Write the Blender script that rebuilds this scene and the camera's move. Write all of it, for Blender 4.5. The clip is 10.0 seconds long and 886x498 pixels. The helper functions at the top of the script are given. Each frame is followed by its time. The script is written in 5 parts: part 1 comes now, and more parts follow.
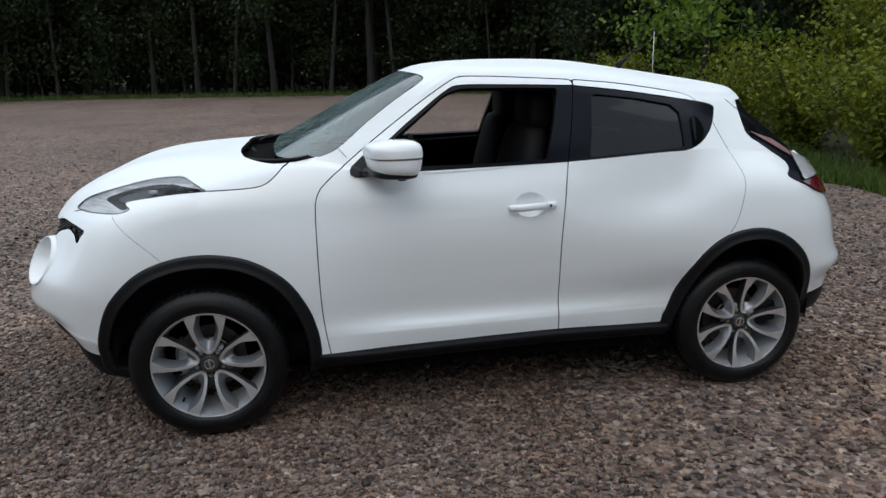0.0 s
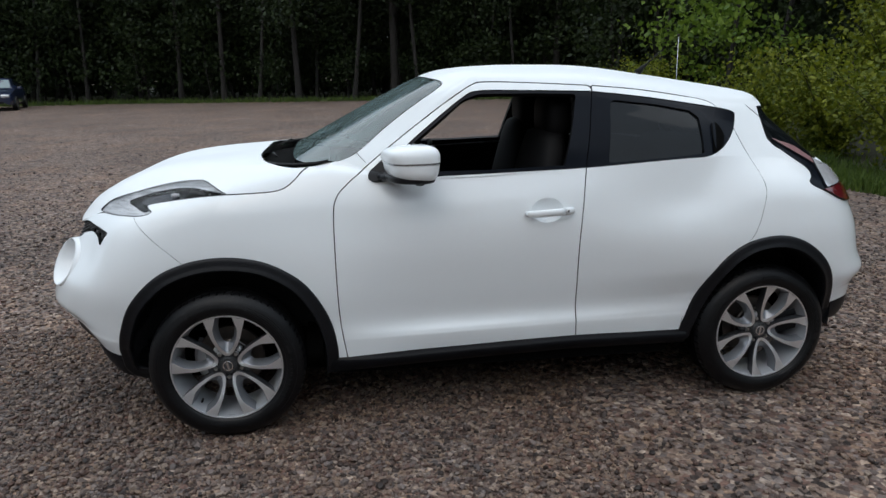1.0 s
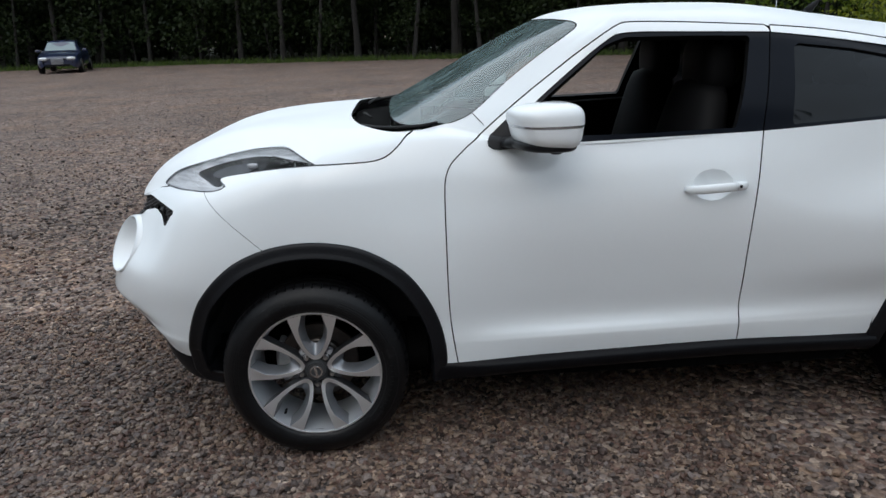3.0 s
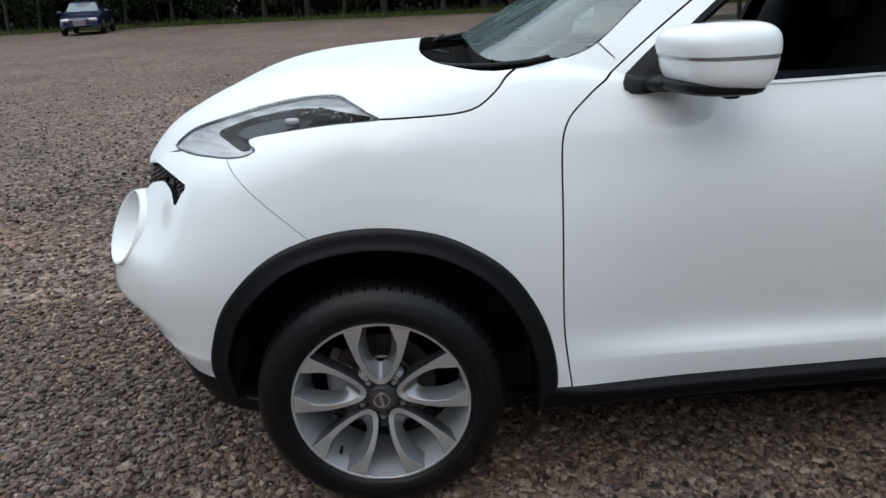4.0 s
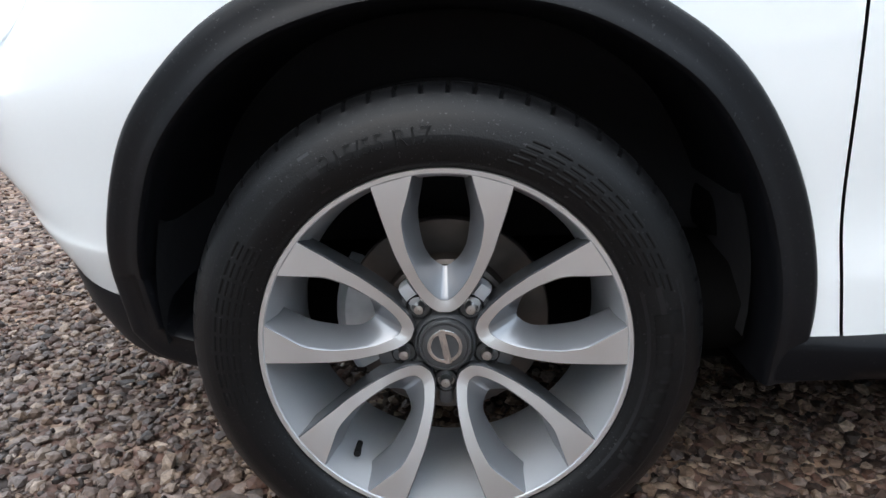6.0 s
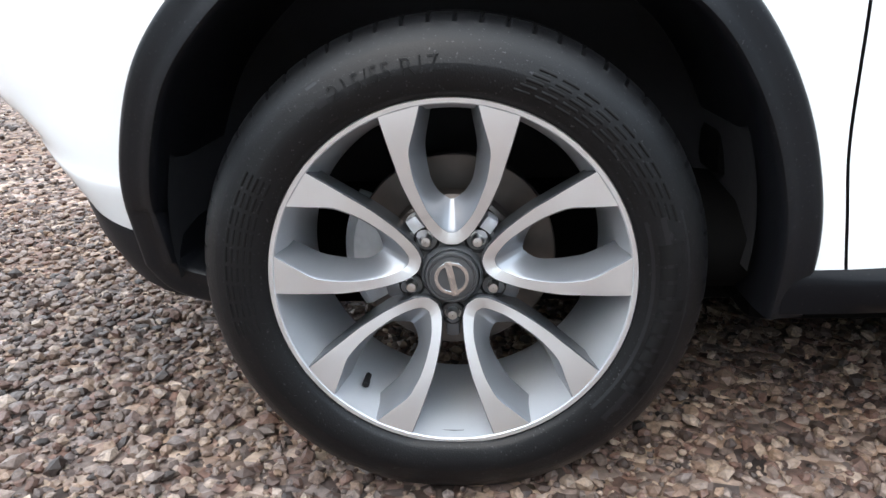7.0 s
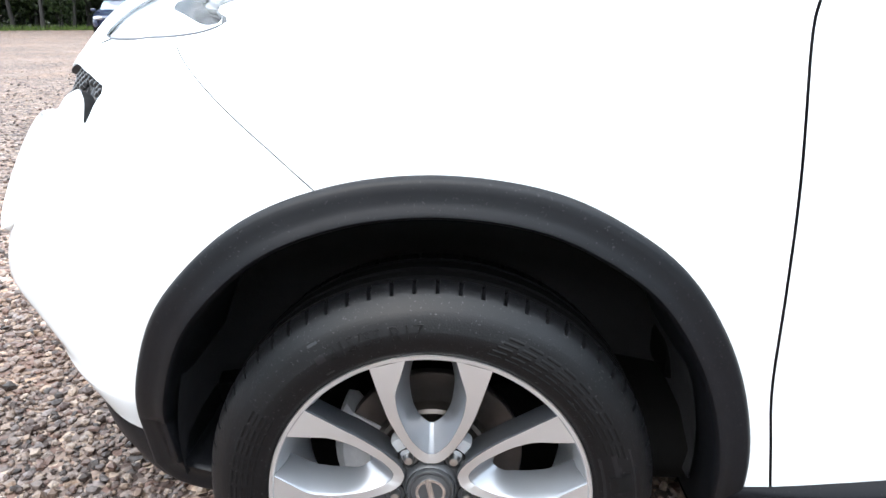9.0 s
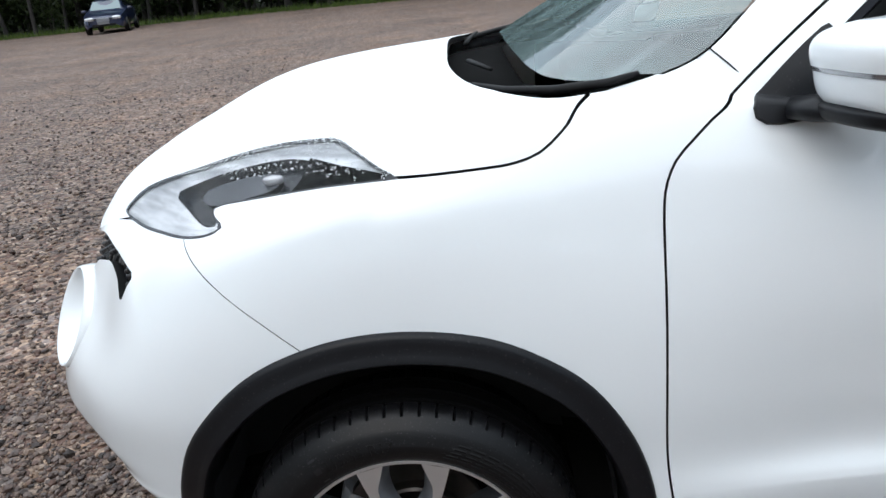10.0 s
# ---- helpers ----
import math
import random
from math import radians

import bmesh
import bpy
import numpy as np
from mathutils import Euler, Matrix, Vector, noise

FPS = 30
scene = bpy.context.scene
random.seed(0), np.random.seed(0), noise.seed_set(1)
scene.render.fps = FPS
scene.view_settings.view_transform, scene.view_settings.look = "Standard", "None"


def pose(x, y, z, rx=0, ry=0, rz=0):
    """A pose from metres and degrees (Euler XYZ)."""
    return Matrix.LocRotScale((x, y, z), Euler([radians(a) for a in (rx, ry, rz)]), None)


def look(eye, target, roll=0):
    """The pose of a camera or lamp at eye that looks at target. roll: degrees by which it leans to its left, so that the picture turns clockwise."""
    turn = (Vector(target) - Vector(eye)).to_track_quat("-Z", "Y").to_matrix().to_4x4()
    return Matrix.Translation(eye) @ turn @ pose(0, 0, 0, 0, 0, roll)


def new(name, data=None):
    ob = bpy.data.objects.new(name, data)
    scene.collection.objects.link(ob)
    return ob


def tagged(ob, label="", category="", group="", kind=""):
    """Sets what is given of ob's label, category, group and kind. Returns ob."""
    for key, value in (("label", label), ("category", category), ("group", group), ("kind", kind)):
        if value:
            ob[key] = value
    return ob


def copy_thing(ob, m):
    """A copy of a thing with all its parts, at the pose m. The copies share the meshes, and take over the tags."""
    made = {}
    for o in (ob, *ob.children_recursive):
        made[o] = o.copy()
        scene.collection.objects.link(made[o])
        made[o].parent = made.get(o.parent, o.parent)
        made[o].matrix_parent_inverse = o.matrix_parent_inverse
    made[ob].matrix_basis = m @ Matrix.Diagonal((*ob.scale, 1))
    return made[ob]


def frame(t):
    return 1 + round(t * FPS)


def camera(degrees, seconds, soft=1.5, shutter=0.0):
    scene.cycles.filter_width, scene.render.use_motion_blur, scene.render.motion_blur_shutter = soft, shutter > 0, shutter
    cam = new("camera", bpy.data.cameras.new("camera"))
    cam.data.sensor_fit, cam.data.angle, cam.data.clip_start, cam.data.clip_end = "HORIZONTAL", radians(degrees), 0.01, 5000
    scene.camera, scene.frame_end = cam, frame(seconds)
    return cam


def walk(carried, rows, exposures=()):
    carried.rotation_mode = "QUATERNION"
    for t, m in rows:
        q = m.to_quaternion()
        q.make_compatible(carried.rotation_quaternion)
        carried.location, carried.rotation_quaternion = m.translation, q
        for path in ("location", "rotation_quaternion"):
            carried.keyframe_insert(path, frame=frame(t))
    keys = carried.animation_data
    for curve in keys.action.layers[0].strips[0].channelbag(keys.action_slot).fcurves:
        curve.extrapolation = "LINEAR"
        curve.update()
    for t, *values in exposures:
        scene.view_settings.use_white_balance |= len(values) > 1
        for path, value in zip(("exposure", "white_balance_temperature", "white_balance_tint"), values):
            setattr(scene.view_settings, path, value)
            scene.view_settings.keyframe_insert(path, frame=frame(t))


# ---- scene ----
cam = camera(62.5, 10.0)
PATH = [
    (0, (0.57, -3.915, 1.613), (0.864, -2.002, 1.112), -1.2),
    (0.5, (0.589, -3.937, 1.604), (0.845, -2.016, 1.109), -1.0),
    (1, (0.591, -3.927, 1.613), (0.826, -2.001, 1.127), -1.1),
    (1.5, (0.59, -3.921, 1.61), (0.818, -1.992, 1.135), -1.4),
    (2, (0.588, -3.872, 1.6), (0.785, -1.938, 1.13), -1.2),
    (2.5, (0.475, -3.629, 1.577), (0.609, -1.704, 1.052), -1.4),
    (3, (0.379, -3.28, 1.547), (0.46, -1.369, 0.962), -1.9),
    (3.2, (0.34, -3.14, 1.481), (0.266, -1.219, 0.931), -3.0),
    (4.3, (0.155, -2.347, 1.391), (0.188, -0.509, 0.602), -2.6),
    (4.5, (0.148, -2.211, 1.367), (0.178, -0.398, 0.522), -2.0),
    (5, (0.114, -1.848, 1.181), (0.007, -0.041, 0.33), -2.0),
    (5.2, (0.082, -1.783, 1.056), (-0.009, 0.066, 0.299), -1.9),
    (5.5, (0.05, -1.713, 0.917), (-0.018, 0.173, 0.254), -1.9),
    (6, (0.044, -1.703, 0.745), (-0.045, 0.21, 0.166), -1.9),
    (6.2, (0.042, -1.718, 0.707), (-0.051, 0.201, 0.152), -1.7),
    (7.3, (0.052, -1.732, 0.699), (-0.076, 0.144, 0.017), -2.2),
    (7.5, (0.047, -1.737, 0.695), (-0.069, 0.146, 0.031), -2.0),
    (8, (0.039, -1.741, 0.697), (-0.045, 0.154, 0.063), -1.6),
    (8.5, (0.051, -1.725, 0.797), (-0.015, 0.177, 0.183), -1.2),
    (9, (0.046, -1.759, 1.048), (-0.001, 0.138, 0.417), -0.4),
    (9.2, (0.076, -1.796, 1.15), (-0.02, 0.1, 0.513), -1.4),
    (9.5, (0.097, -1.857, 1.322), (-0.02, -0.007, 0.572), -1.9),
    (10, (0.176, -1.947, 1.427), (0.087, -0.085, 0.702), -6.1),
]
walk(cam, [(t, look(eye, target, roll)) for t, eye, target, roll in PATH],
     [(0, .18), (3, .22), (4.5, .42), (5, .54), (5.5, .84), (6, 1.42), (6.2, 1.6), (7.3, 2.1), (8.4, 2.3), (9.0, 2.3), (9.5, 1.5), (10, .8)])

# ---------------------------------------------------------------- light
world = bpy.data.worlds.new("sky")
scene.world = world
world.use_nodes = True
wn, wl = world.node_tree.nodes, world.node_tree.links
sky = wn.new("ShaderNodeTexSky")
sky.sky_type, sky.sun_disc = "NISHITA", False
sky.sun_elevation, sky.sun_rotation = radians(50), radians(200)
sky.air_density, sky.dust_density, sky.ozone_density = 1.0, 6.0, 1.0
wash = wn.new("ShaderNodeMix")
wash.data_type, wash.inputs[0].default_value = "RGBA", .75
wash.inputs[7].default_value = (7.5, 8.9, 10.3, 1)
wl.new(sky.outputs[0], wash.inputs[6])
wl.new(wash.outputs[2], wn["Background"].inputs[0])
wn["Background"].inputs[1].default_value = .11
sun = new("sun", bpy.data.lights.new("sun", "SUN"))
sun.data.energy, sun.data.angle, sun.data.color = .9, radians(100), (1, .99, .97)
sun.matrix_world = look((0, 0, 30), (1, -8, 0))

# ---------------------------------------------------------------- materials
def material(name, color, rough=.5, metal=0., spec=.5, coat=0., coat_rough=.03, grain=None, bump=None, spots=None):
    """A Principled material. grain: (scale, amount) of light and dark in the colour; bump: (scale, strength, distance);
    spots: (scale, threshold, colour, roughness) of small flecks."""
    m = bpy.data.materials.new(name)
    m.use_nodes = True
    t = m.node_tree
    n, l = t.nodes, t.links
    p = n["Principled BSDF"]
    p.inputs["Base Color"].default_value = (*color, 1)
    p.inputs["Roughness"].default_value = rough
    p.inputs["Metallic"].default_value = metal
    p.inputs["Specular IOR Level"].default_value = spec
    p.inputs["Coat Weight"].default_value = coat
    p.inputs["Coat Roughness"].default_value = coat_rough
    co = n.new("ShaderNodeTexCoord").outputs["Object"]

    def noise_at(scale, detail=6):
        x = n.new("ShaderNodeTexNoise")
        x.inputs["Scale"].default_value, x.inputs["Detail"].default_value = scale, detail
        l.new(co, x.inputs["Vector"])
        return x.outputs["Fac"]
    colour = None
    if grain:
        mix = n.new("ShaderNodeMix")
        mix.data_type = "RGBA"
        lo, hi = [tuple(c * k for c in color) for k in (1 - grain[1], 1 + grain[1])]
        mix.inputs[6].default_value, mix.inputs[7].default_value = (*lo, 1), (*hi, 1)
        l.new(noise_at(grain[0]), mix.inputs[0])
        colour = mix.outputs[2]
    if spots:
        ramp = n.new("ShaderNodeMapRange")
        ramp.inputs[1].default_value, ramp.inputs[2].default_value = spots[1], spots[1] + .04
        l.new(noise_at(spots[0], 3), ramp.inputs[0])
        mix = n.new("ShaderNodeMix")
        mix.data_type = "RGBA"
        mix.inputs[6].default_value, mix.inputs[7].default_value = (*color, 1), (*spots[2], 1)
        if colour:
            l.new(colour, mix.inputs[6])
        l.new(ramp.outputs[0], mix.inputs[0])
        colour = mix.outputs[2]
        if len(spots) > 3:
            r = n.new("ShaderNodeMapRange")
            r.inputs[3].default_value, r.inputs[4].default_value = rough, spots[3]
            l.new(ramp.outputs[0], r.inputs[0])
            l.new(r.outputs[0], p.inputs["Roughness"])
    if colour:
        l.new(colour, p.inputs["Base Color"])
    if bump:
        b = n.new("ShaderNodeBump")
        b.inputs["Strength"].default_value, b.inputs["Distance"].default_value = bump[1], bump[2]
        l.new(noise_at(bump[0]), b.inputs["Height"])
        l.new(b.outputs[0], p.inputs["Normal"])
    return m


def glass(name, color, rough=.02, ior=1.52, haze=0, film=(.40, .56, .56)):
    """Thin glass: mirror-like gloss over a tinted see-through sheet."""
    m = bpy.data.materials.new(name)
    m.use_nodes = True
    t = m.node_tree
    n, l = t.nodes, t.links
    n.remove(n["Principled BSDF"])
    clear, gloss, mix, fres = n.new("ShaderNodeBsdfTransparent"), n.new("ShaderNodeBsdfGlossy"), n.new("ShaderNodeMixShader"), n.new("ShaderNodeFresnel")
    clear.inputs[0].default_value = (*color, 1)
    gloss.inputs["Roughness"].default_value = rough
    fres.inputs[0].default_value = ior
    l.new(fres.outputs[0], mix.inputs[0])
    l.new(clear.outputs[0], mix.inputs[1])
    l.new(gloss.outputs[0], mix.inputs[2])
    out = mix.outputs[0]
    if haze:
        # a film of water, in smears; its pale diffuse colour also stands in for reflected sky
        wet, veil, noise, rng_, co = n.new("ShaderNodeBsdfDiffuse"), n.new("ShaderNodeMixShader"), n.new("ShaderNodeTexNoise"), n.new("ShaderNodeMapRange"), n.new("ShaderNodeTexCoord")
        wet.inputs[0].default_value = (*film, 1)
        stretch = n.new("ShaderNodeMapping")
        stretch.inputs["Scale"].default_value = (3, 9, 9)
        l.new(co.outputs["Object"], stretch.inputs[0])
        l.new(stretch.outputs[0], noise.inputs["Vector"])
        noise.inputs["Scale"].default_value, noise.inputs["Detail"].default_value = 1.6, 8
        rng_.inputs[1].default_value, rng_.inputs[2].default_value, rng_.inputs[3].default_value, rng_.inputs[4].default_value = .3, .7, haze * .4, haze * 1.8
        l.new(noise.outputs["Fac"], rng_.inputs[0])
        l.new(rng_.outputs[0], veil.inputs[0])
        l.new(out, veil.inputs[1])
        l.new(wet.outputs[0], veil.inputs[2])
        out = veil.outputs[0]
    l.new(out, n["Material Output"].inputs[0])
    return m


def streaked(name, low, high, scale, rough, metal):
    """Moulded reflector: fine bright and dark streaks along one way."""
    m = material(name, high, rough, metal=metal, bump=(60, .3, .003))
    n, l = m.node_tree.nodes, m.node_tree.links
    co, mp, no, ra = n.new("ShaderNodeTexCoord"), n.new("ShaderNodeMapping"), n.new("ShaderNodeTexNoise"), n.new("ShaderNodeValToRGB")
    mp.inputs["Scale"].default_value = scale
    mp.inputs["Rotation"].default_value = (0, radians(12), 0)
    l.new(co.outputs["Object"], mp.inputs[0])
    l.new(mp.outputs[0], no.inputs["Vector"])
    no.inputs["Scale"].default_value, no.inputs["Detail"].default_value = 1.0, 4
    ra.color_ramp.elements[0].position, ra.color_ramp.elements[1].position = .34, .60
    ra.color_ramp.elements[0].color, ra.color_ramp.elements[1].color = (*low, 1), (*high, 1)
    l.new(no.outputs["Fac"], ra.inputs[0])
    l.new(ra.outputs[0], n["Principled BSDF"].inputs["Base Color"])
    return m


PAINT = material("pearl_white_paint", (.855, .895, .915), .42, spec=.2, coat=1., coat_rough=.05, grain=(1.5, .012))
PAINT.node_tree.nodes["Principled BSDF"].inputs["Coat IOR"].default_value = 1.6
# the same paint under a film of fine rain beads, on the level panels
WET_PAINT = material("rain_beaded_white_paint", (.84, .88, .90), .5, spec=.15, coat=.35, coat_rough=.35, grain=(6, .03), bump=(420, .25, .0008))
TRIM = material("black_grained_plastic", (.0058, .0063, .0080), .40, spec=.24, grain=(30, .25), bump=(700, .25, .0006), spots=(230, .665, (.045, .045, .048), .25))
GLOSS_BLACK = material("gloss_black_pillar", (.0045, .0060, .0100), .2, spec=.12, grain=(6, .3))
RUBBER = material("tyre_rubber", (.0036, .0037, .0044), .40, spec=.27, grain=(14, .4), bump=(420, .45, .0008), spots=(300, .66, (.045, .046, .048), .3))
LETTER = material("tyre_lettering", (.0030, .0030, .0034), .55, spec=.25, bump=(300, .2, .0005))
PANEL = material("smooth_tyre_panel", (.0080, .0082, .0095), .38, spec=.34, grain=(20, .25), bump=(500, .15, .0004))
# tread rubber, blacker than the wall: the arch's shade is put into its colour
TREAD = material("shaded_tyre_tread", (.002, .002, .0022), .8, spec=.06, bump=(120, .4, .002))
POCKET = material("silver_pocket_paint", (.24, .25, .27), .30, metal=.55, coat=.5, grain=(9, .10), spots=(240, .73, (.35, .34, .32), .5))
BARREL = material("wheel_barrel", (.50, .52, .55), .34, metal=.4, grain=(9, .10), spots=(240, .74, (.4, .38, .35), .5))
SILL = material("smooth_black_sill", (.0038, .0040, .0052), .33, spec=.14, grain=(8, .3), spots=(260, .68, (.03, .03, .03), .3))
SEAL = material("rubber_seal", (.006, .006, .0065), .6, spec=.2)
DARK = material("dark_cavity", (.003, .003, .003), .9, spec=.05)
LINER = material("wheel_arch_liner", (.020, .020, .022), .7, spec=.2, bump=(40, .4, .004))
SILVER = material("diamond_cut_alloy", (.80, .815, .83), .36, metal=.9, grain=(4, .04), bump=(900, .04, .0002), spots=(220, .73, (.85, .85, .83)))
WHEEL_GREY = material("dark_grey_wheel_paint", (.078, .083, .092), .33, metal=.55, coat=.6, grain=(9, .12), spots=(240, .72, (.3, .29, .27), .5))
CAP = material("hub_cap_plastic", (.045, .047, .05), .35, coat=.3, grain=(60, .2))
CHROME = material("chrome", (.80, .81, .82), .08, metal=1.)
STEEL = material("brake_disc_steel", (.12, .108, .10), .42, metal=1., grain=(25, .3), bump=(120, .12, .0006))
CASTING = material("brake_caliper_casting", (.62, .63, .65), .5, metal=.4, grain=(30, .3), bump=(90, .5, .002))
BOLT = material("wheel_bolt", (.62, .62, .61), .30, metal=1., grain=(80, .2))
CLOTH = material("black_leather", (.005, .005, .0055), .6, spec=.18, grain=(12, .2), bump=(220, .25, .001))
CABIN = material("black_cabin_plastic", (.006, .006, .0065), .6, spec=.25, bump=(300, .2, .0006))
PANE = glass("windscreen_glass", (.55, .68, .64), .03, 2.4, haze=.13)
TINT = glass("privacy_glass", (.03, .036, .045), .04, 1.42, haze=.012, film=(.30, .38, .46))
LENS = glass("headlamp_lens", (.93, .94, .95), .06, 1.17, haze=.008, film=(.62, .65, .69))
LAMP_SILVER = streaked("lamp_reflector", (.32, .33, .35), (.80, .81, .83), (6, 6, 60), .30, .15)
LAMP_GREY = material("grey_lamp_bezel", (.075, .08, .09), .3, metal=.3, coat=.5, grain=(14, .25))
LAMP_EDGE = material("lamp_gasket", (.055, .058, .065), .5, spec=.3, grain=(40, .3))
FOG_GREY = material("fog_lamp_lens", (.30, .28, .31), .2, metal=.3, coat=1., grain=(30, .3))
CLEAR_LENS = material("clear_lens", (.58, .58, .60), .1, metal=.3, coat=1., grain=(40, .3))
LAMP_BLACK = material("lamp_housing", (.022, .024, .028), .25, spec=.5)
RED_LENS = material("red_tail_lens", (.12, .008, .012), .12, coat=1., grain=(20, .25))
PINK_LENS = material("clear_tail_lens", (.30, .17, .17), .12, coat=1., grain=(20, .2))
GRILLE_MAT = material("black_grille_mesh", (.02, .02, .022), .35)

# ---------------------------------------------------------------- car body surface
# Feature lines of half the body, front centre -> side -> rear centre: (x, outward, z)
def lin(a, b, n):
    return [a + (b - a) * i / (n - 1) for i in range(n)]


A0 = [(-0.8, 0, 0.48), (-0.785, 0.385, 0.48), (-0.640, 0.605, 0.464), (-0.472, 0.757, 0.384), (0, 0.785, 0.34), (0.47, 0.828, 0.336),
      (0.9, 0.8, 0.341), (1.58, 0.79, 0.357), (2.13, 0.775, 0.347), (2.53, .765, .37), (2.945, 0.772, 0.45), (3.125, 0.545, 0.455), (3.175, 0, 0.455)]
A1 = [(-0.84, 0, 0.54), (-0.825, 0.395, 0.54), (-0.670, 0.63, 0.507), (-0.47, 0.79, 0.45), (0, 0.805, 0.43), (0.47, 0.833, 0.41),
      (0.9, 0.812, 0.405), (1.58, 0.8, 0.415), (2.13, 0.79, 0.42), (2.53, .81, .44), (2.945, 0.79, 0.51), (3.13, 0.55, 0.52), (3.18, 0, 0.52)]
A2 = [(-.862, 0, .60), (-0.85, 0.41, 0.6), (-0.698, 0.65, 0.58), (-0.45, 0.815, 0.55), (0, 0.832, 0.54), (0.47, 0.836, 0.51),
      (0.9, 0.790, 0.495), (1.58, 0.788, 0.505), (2.13, .80, .53), (2.53, .845, .56), (2.965, 0.822, 0.6), (3.175, 0.57, 0.61), (3.23, 0, 0.61)]
A3 = [(-.858, 0, .72), (-0.81, 0.41, 0.72), (-0.675, 0.66, 0.7), (-0.44, 0.839, 0.69), (0, 0.846, 0.68), (0.47, 0.848, 0.66),
      (.9, .812, .64), (1.58, .815, .65), (2.13, .848, .67), (2.53, .876, .69), (2.94, 0.828, 0.69), (3.13, 0.57, 0.70), (3.18, 0, 0.70)]
A4 = [(-.835, 0, .82), (-0.755, 0.41, 0.82), (-0.61, 0.635, 0.815), (-0.41, 0.830, 0.83), (0, 0.845, 0.84), (0.47, 0.843, 0.83),
      (.9, .832, .82), (1.58, .836, .83), (2.13, 0.856, 0.84), (2.53, 0.874, 0.86), (2.90, 0.828, 0.85), (3.10, 0.57, 0.85), (3.15, 0, 0.85)]
A5 = [(-0.750, 0, 0.895), (-0.704, 0.385, 0.9), (-0.575, 0.592, 0.93), (-0.36, 0.79, 0.968), (0, 0.826, 0.99), (0.47, 0.812, 1),
      (0.9, 0.820, 0.98), (1.58, .824, .99), (2.13, 0.802, 1.01), (2.53, 0.832, 1.03), (2.88, 0.780, 1), (3.02, 0.54, 0.99), (3.06, 0, 0.99)]
A6 = [(-0.740, 0, 0.955), (-0.686, 0.35, 0.965), (-0.547, 0.545, 0.995), (-0.29, 0.73, 1.045), (0.05, 0.783, 1.095), (0.44, 0.765, 1.165),
      (.9, .772, 1.135), (1.6, .776, 1.152), (2.17, .764, 1.18), (2.52, .715, 1.17), (2.845, 0.68, 1.11), (2.97, 0.48, 1.1), (3.01, 0, 1.1)]
# a second line close above the bulge along the sills, which sharpens its upper edge
A1B = [(x + .3 * (p - x), y + q_ * (q - y), z + .3 * (r - z)) for q_, (x, y, z), (p, q, r) in zip((.3, .3, .3, .3, .3, .25, .10, .10, .2, .3, .3, .3, .3), A1, A2)]
# hood, from its edge to the cowl
B1 = [(-0.604, 0, 1.065), (-0.570, 0.33, 1.07), (-0.45, 0.485, 1.092), (-0.19, 0.612, 1.125), (0.12, 0.68, 1.155), (0.45, 0.735, 1.185)] + A6[6:]
B2 = [(-.30, 0, 1.165), (-0.285, 0.29, 1.178), (-0.2, 0.43, 1.182), (-0.02, 0.535, 1.185), (0.22, 0.62, 1.193), (0.475, 0.7, 1.2)] + A6[6:]
# windscreen base and belt line, greenhouse, roof
C0 = [(.30, 0, 1.225), (0.305, 0.28, 1.222), (0.32, 0.455, 1.212), (0.35, 0.565, 1.205), (0.42, 0.65, 1.205), (0.52, 0.695, 1.212),
      (0.9, 0.772, 1.135), (1.6, 0.776, 1.152), (2.17, 0.764, 1.18), (2.52, 0.715, 1.17), (2.845, 0.68, 1.11), (2.97, 0.48, 1.1), (3.01, 0, 1.1)]
C1 = [(.53, 0, 1.345), (.535, .26, 1.342), (.545, .43, 1.33), (.565, .52, 1.32), (.615, .59, 1.31), (.69, .64, 1.30),
      (.98, .73, 1.265), (1.62, .738, 1.275), (2.19, .71, 1.275), (2.48, .64, 1.27), (2.74, 0.59, 1.225), (2.84, 0.42, 1.225), (2.87, 0, 1.225)]
C2 = [(.755, 0, 1.46), (.76, .26, 1.457), (.765, .43, 1.445), (.78, .51, 1.435), (.81, .57, 1.42), (.87, .605, 1.41),
      (1.07, .66, 1.405), (1.65, .672, 1.405), (2.21, .64, 1.365), (2.47, .575, 1.345), (2.65, .50, 1.34), (2.70, .36, 1.35), (2.73, 0, 1.355)]
C3 = [(.97, 0, 1.555), (.975, .25, 1.552), (.985, .42, 1.54), (1.0, .49, 1.53), (1.025, .54, 1.518), (1.07, .57, 1.517),
      (1.18, .59, 1.527), (1.69, .60, 1.507), (2.22, .565, 1.43), (2.47, .505, 1.405), (2.63, .435, 1.405), (2.68, .30, 1.43), (2.70, 0, 1.44)]
C4 = [(1.14, 0, 1.592), (1.145, .20, 1.59), (1.15, .33, 1.583), (1.165, .39, 1.578), (1.19, .43, 1.572), (1.23, .45, 1.572),
      (1.32, .46, 1.572), (1.72, .46, 1.56), (2.2, .43, 1.495), (2.45, .39, 1.46), (2.58, .34, 1.455), (2.62, .22, 1.465), (2.64, 0, 1.47)]
C5 = [(x, 0, z) for x, z in zip(lin(1.36, 2.42, 13), (1.604, 1.604, 1.603, 1.601, 1.598, 1.593, 1.586, 1.577, 1.567, 1.555, 1.542, 1.527, 1.51))]


for line_, up in ((C3, .006), (C4, .010), (C5, .010)):
    for k_, (x, y, z) in enumerate(line_[:9]):
        line_[k_] = (x, y, z + up * (1, 1, 1, 1, 1, 1, .85, .55, .25)[k_])


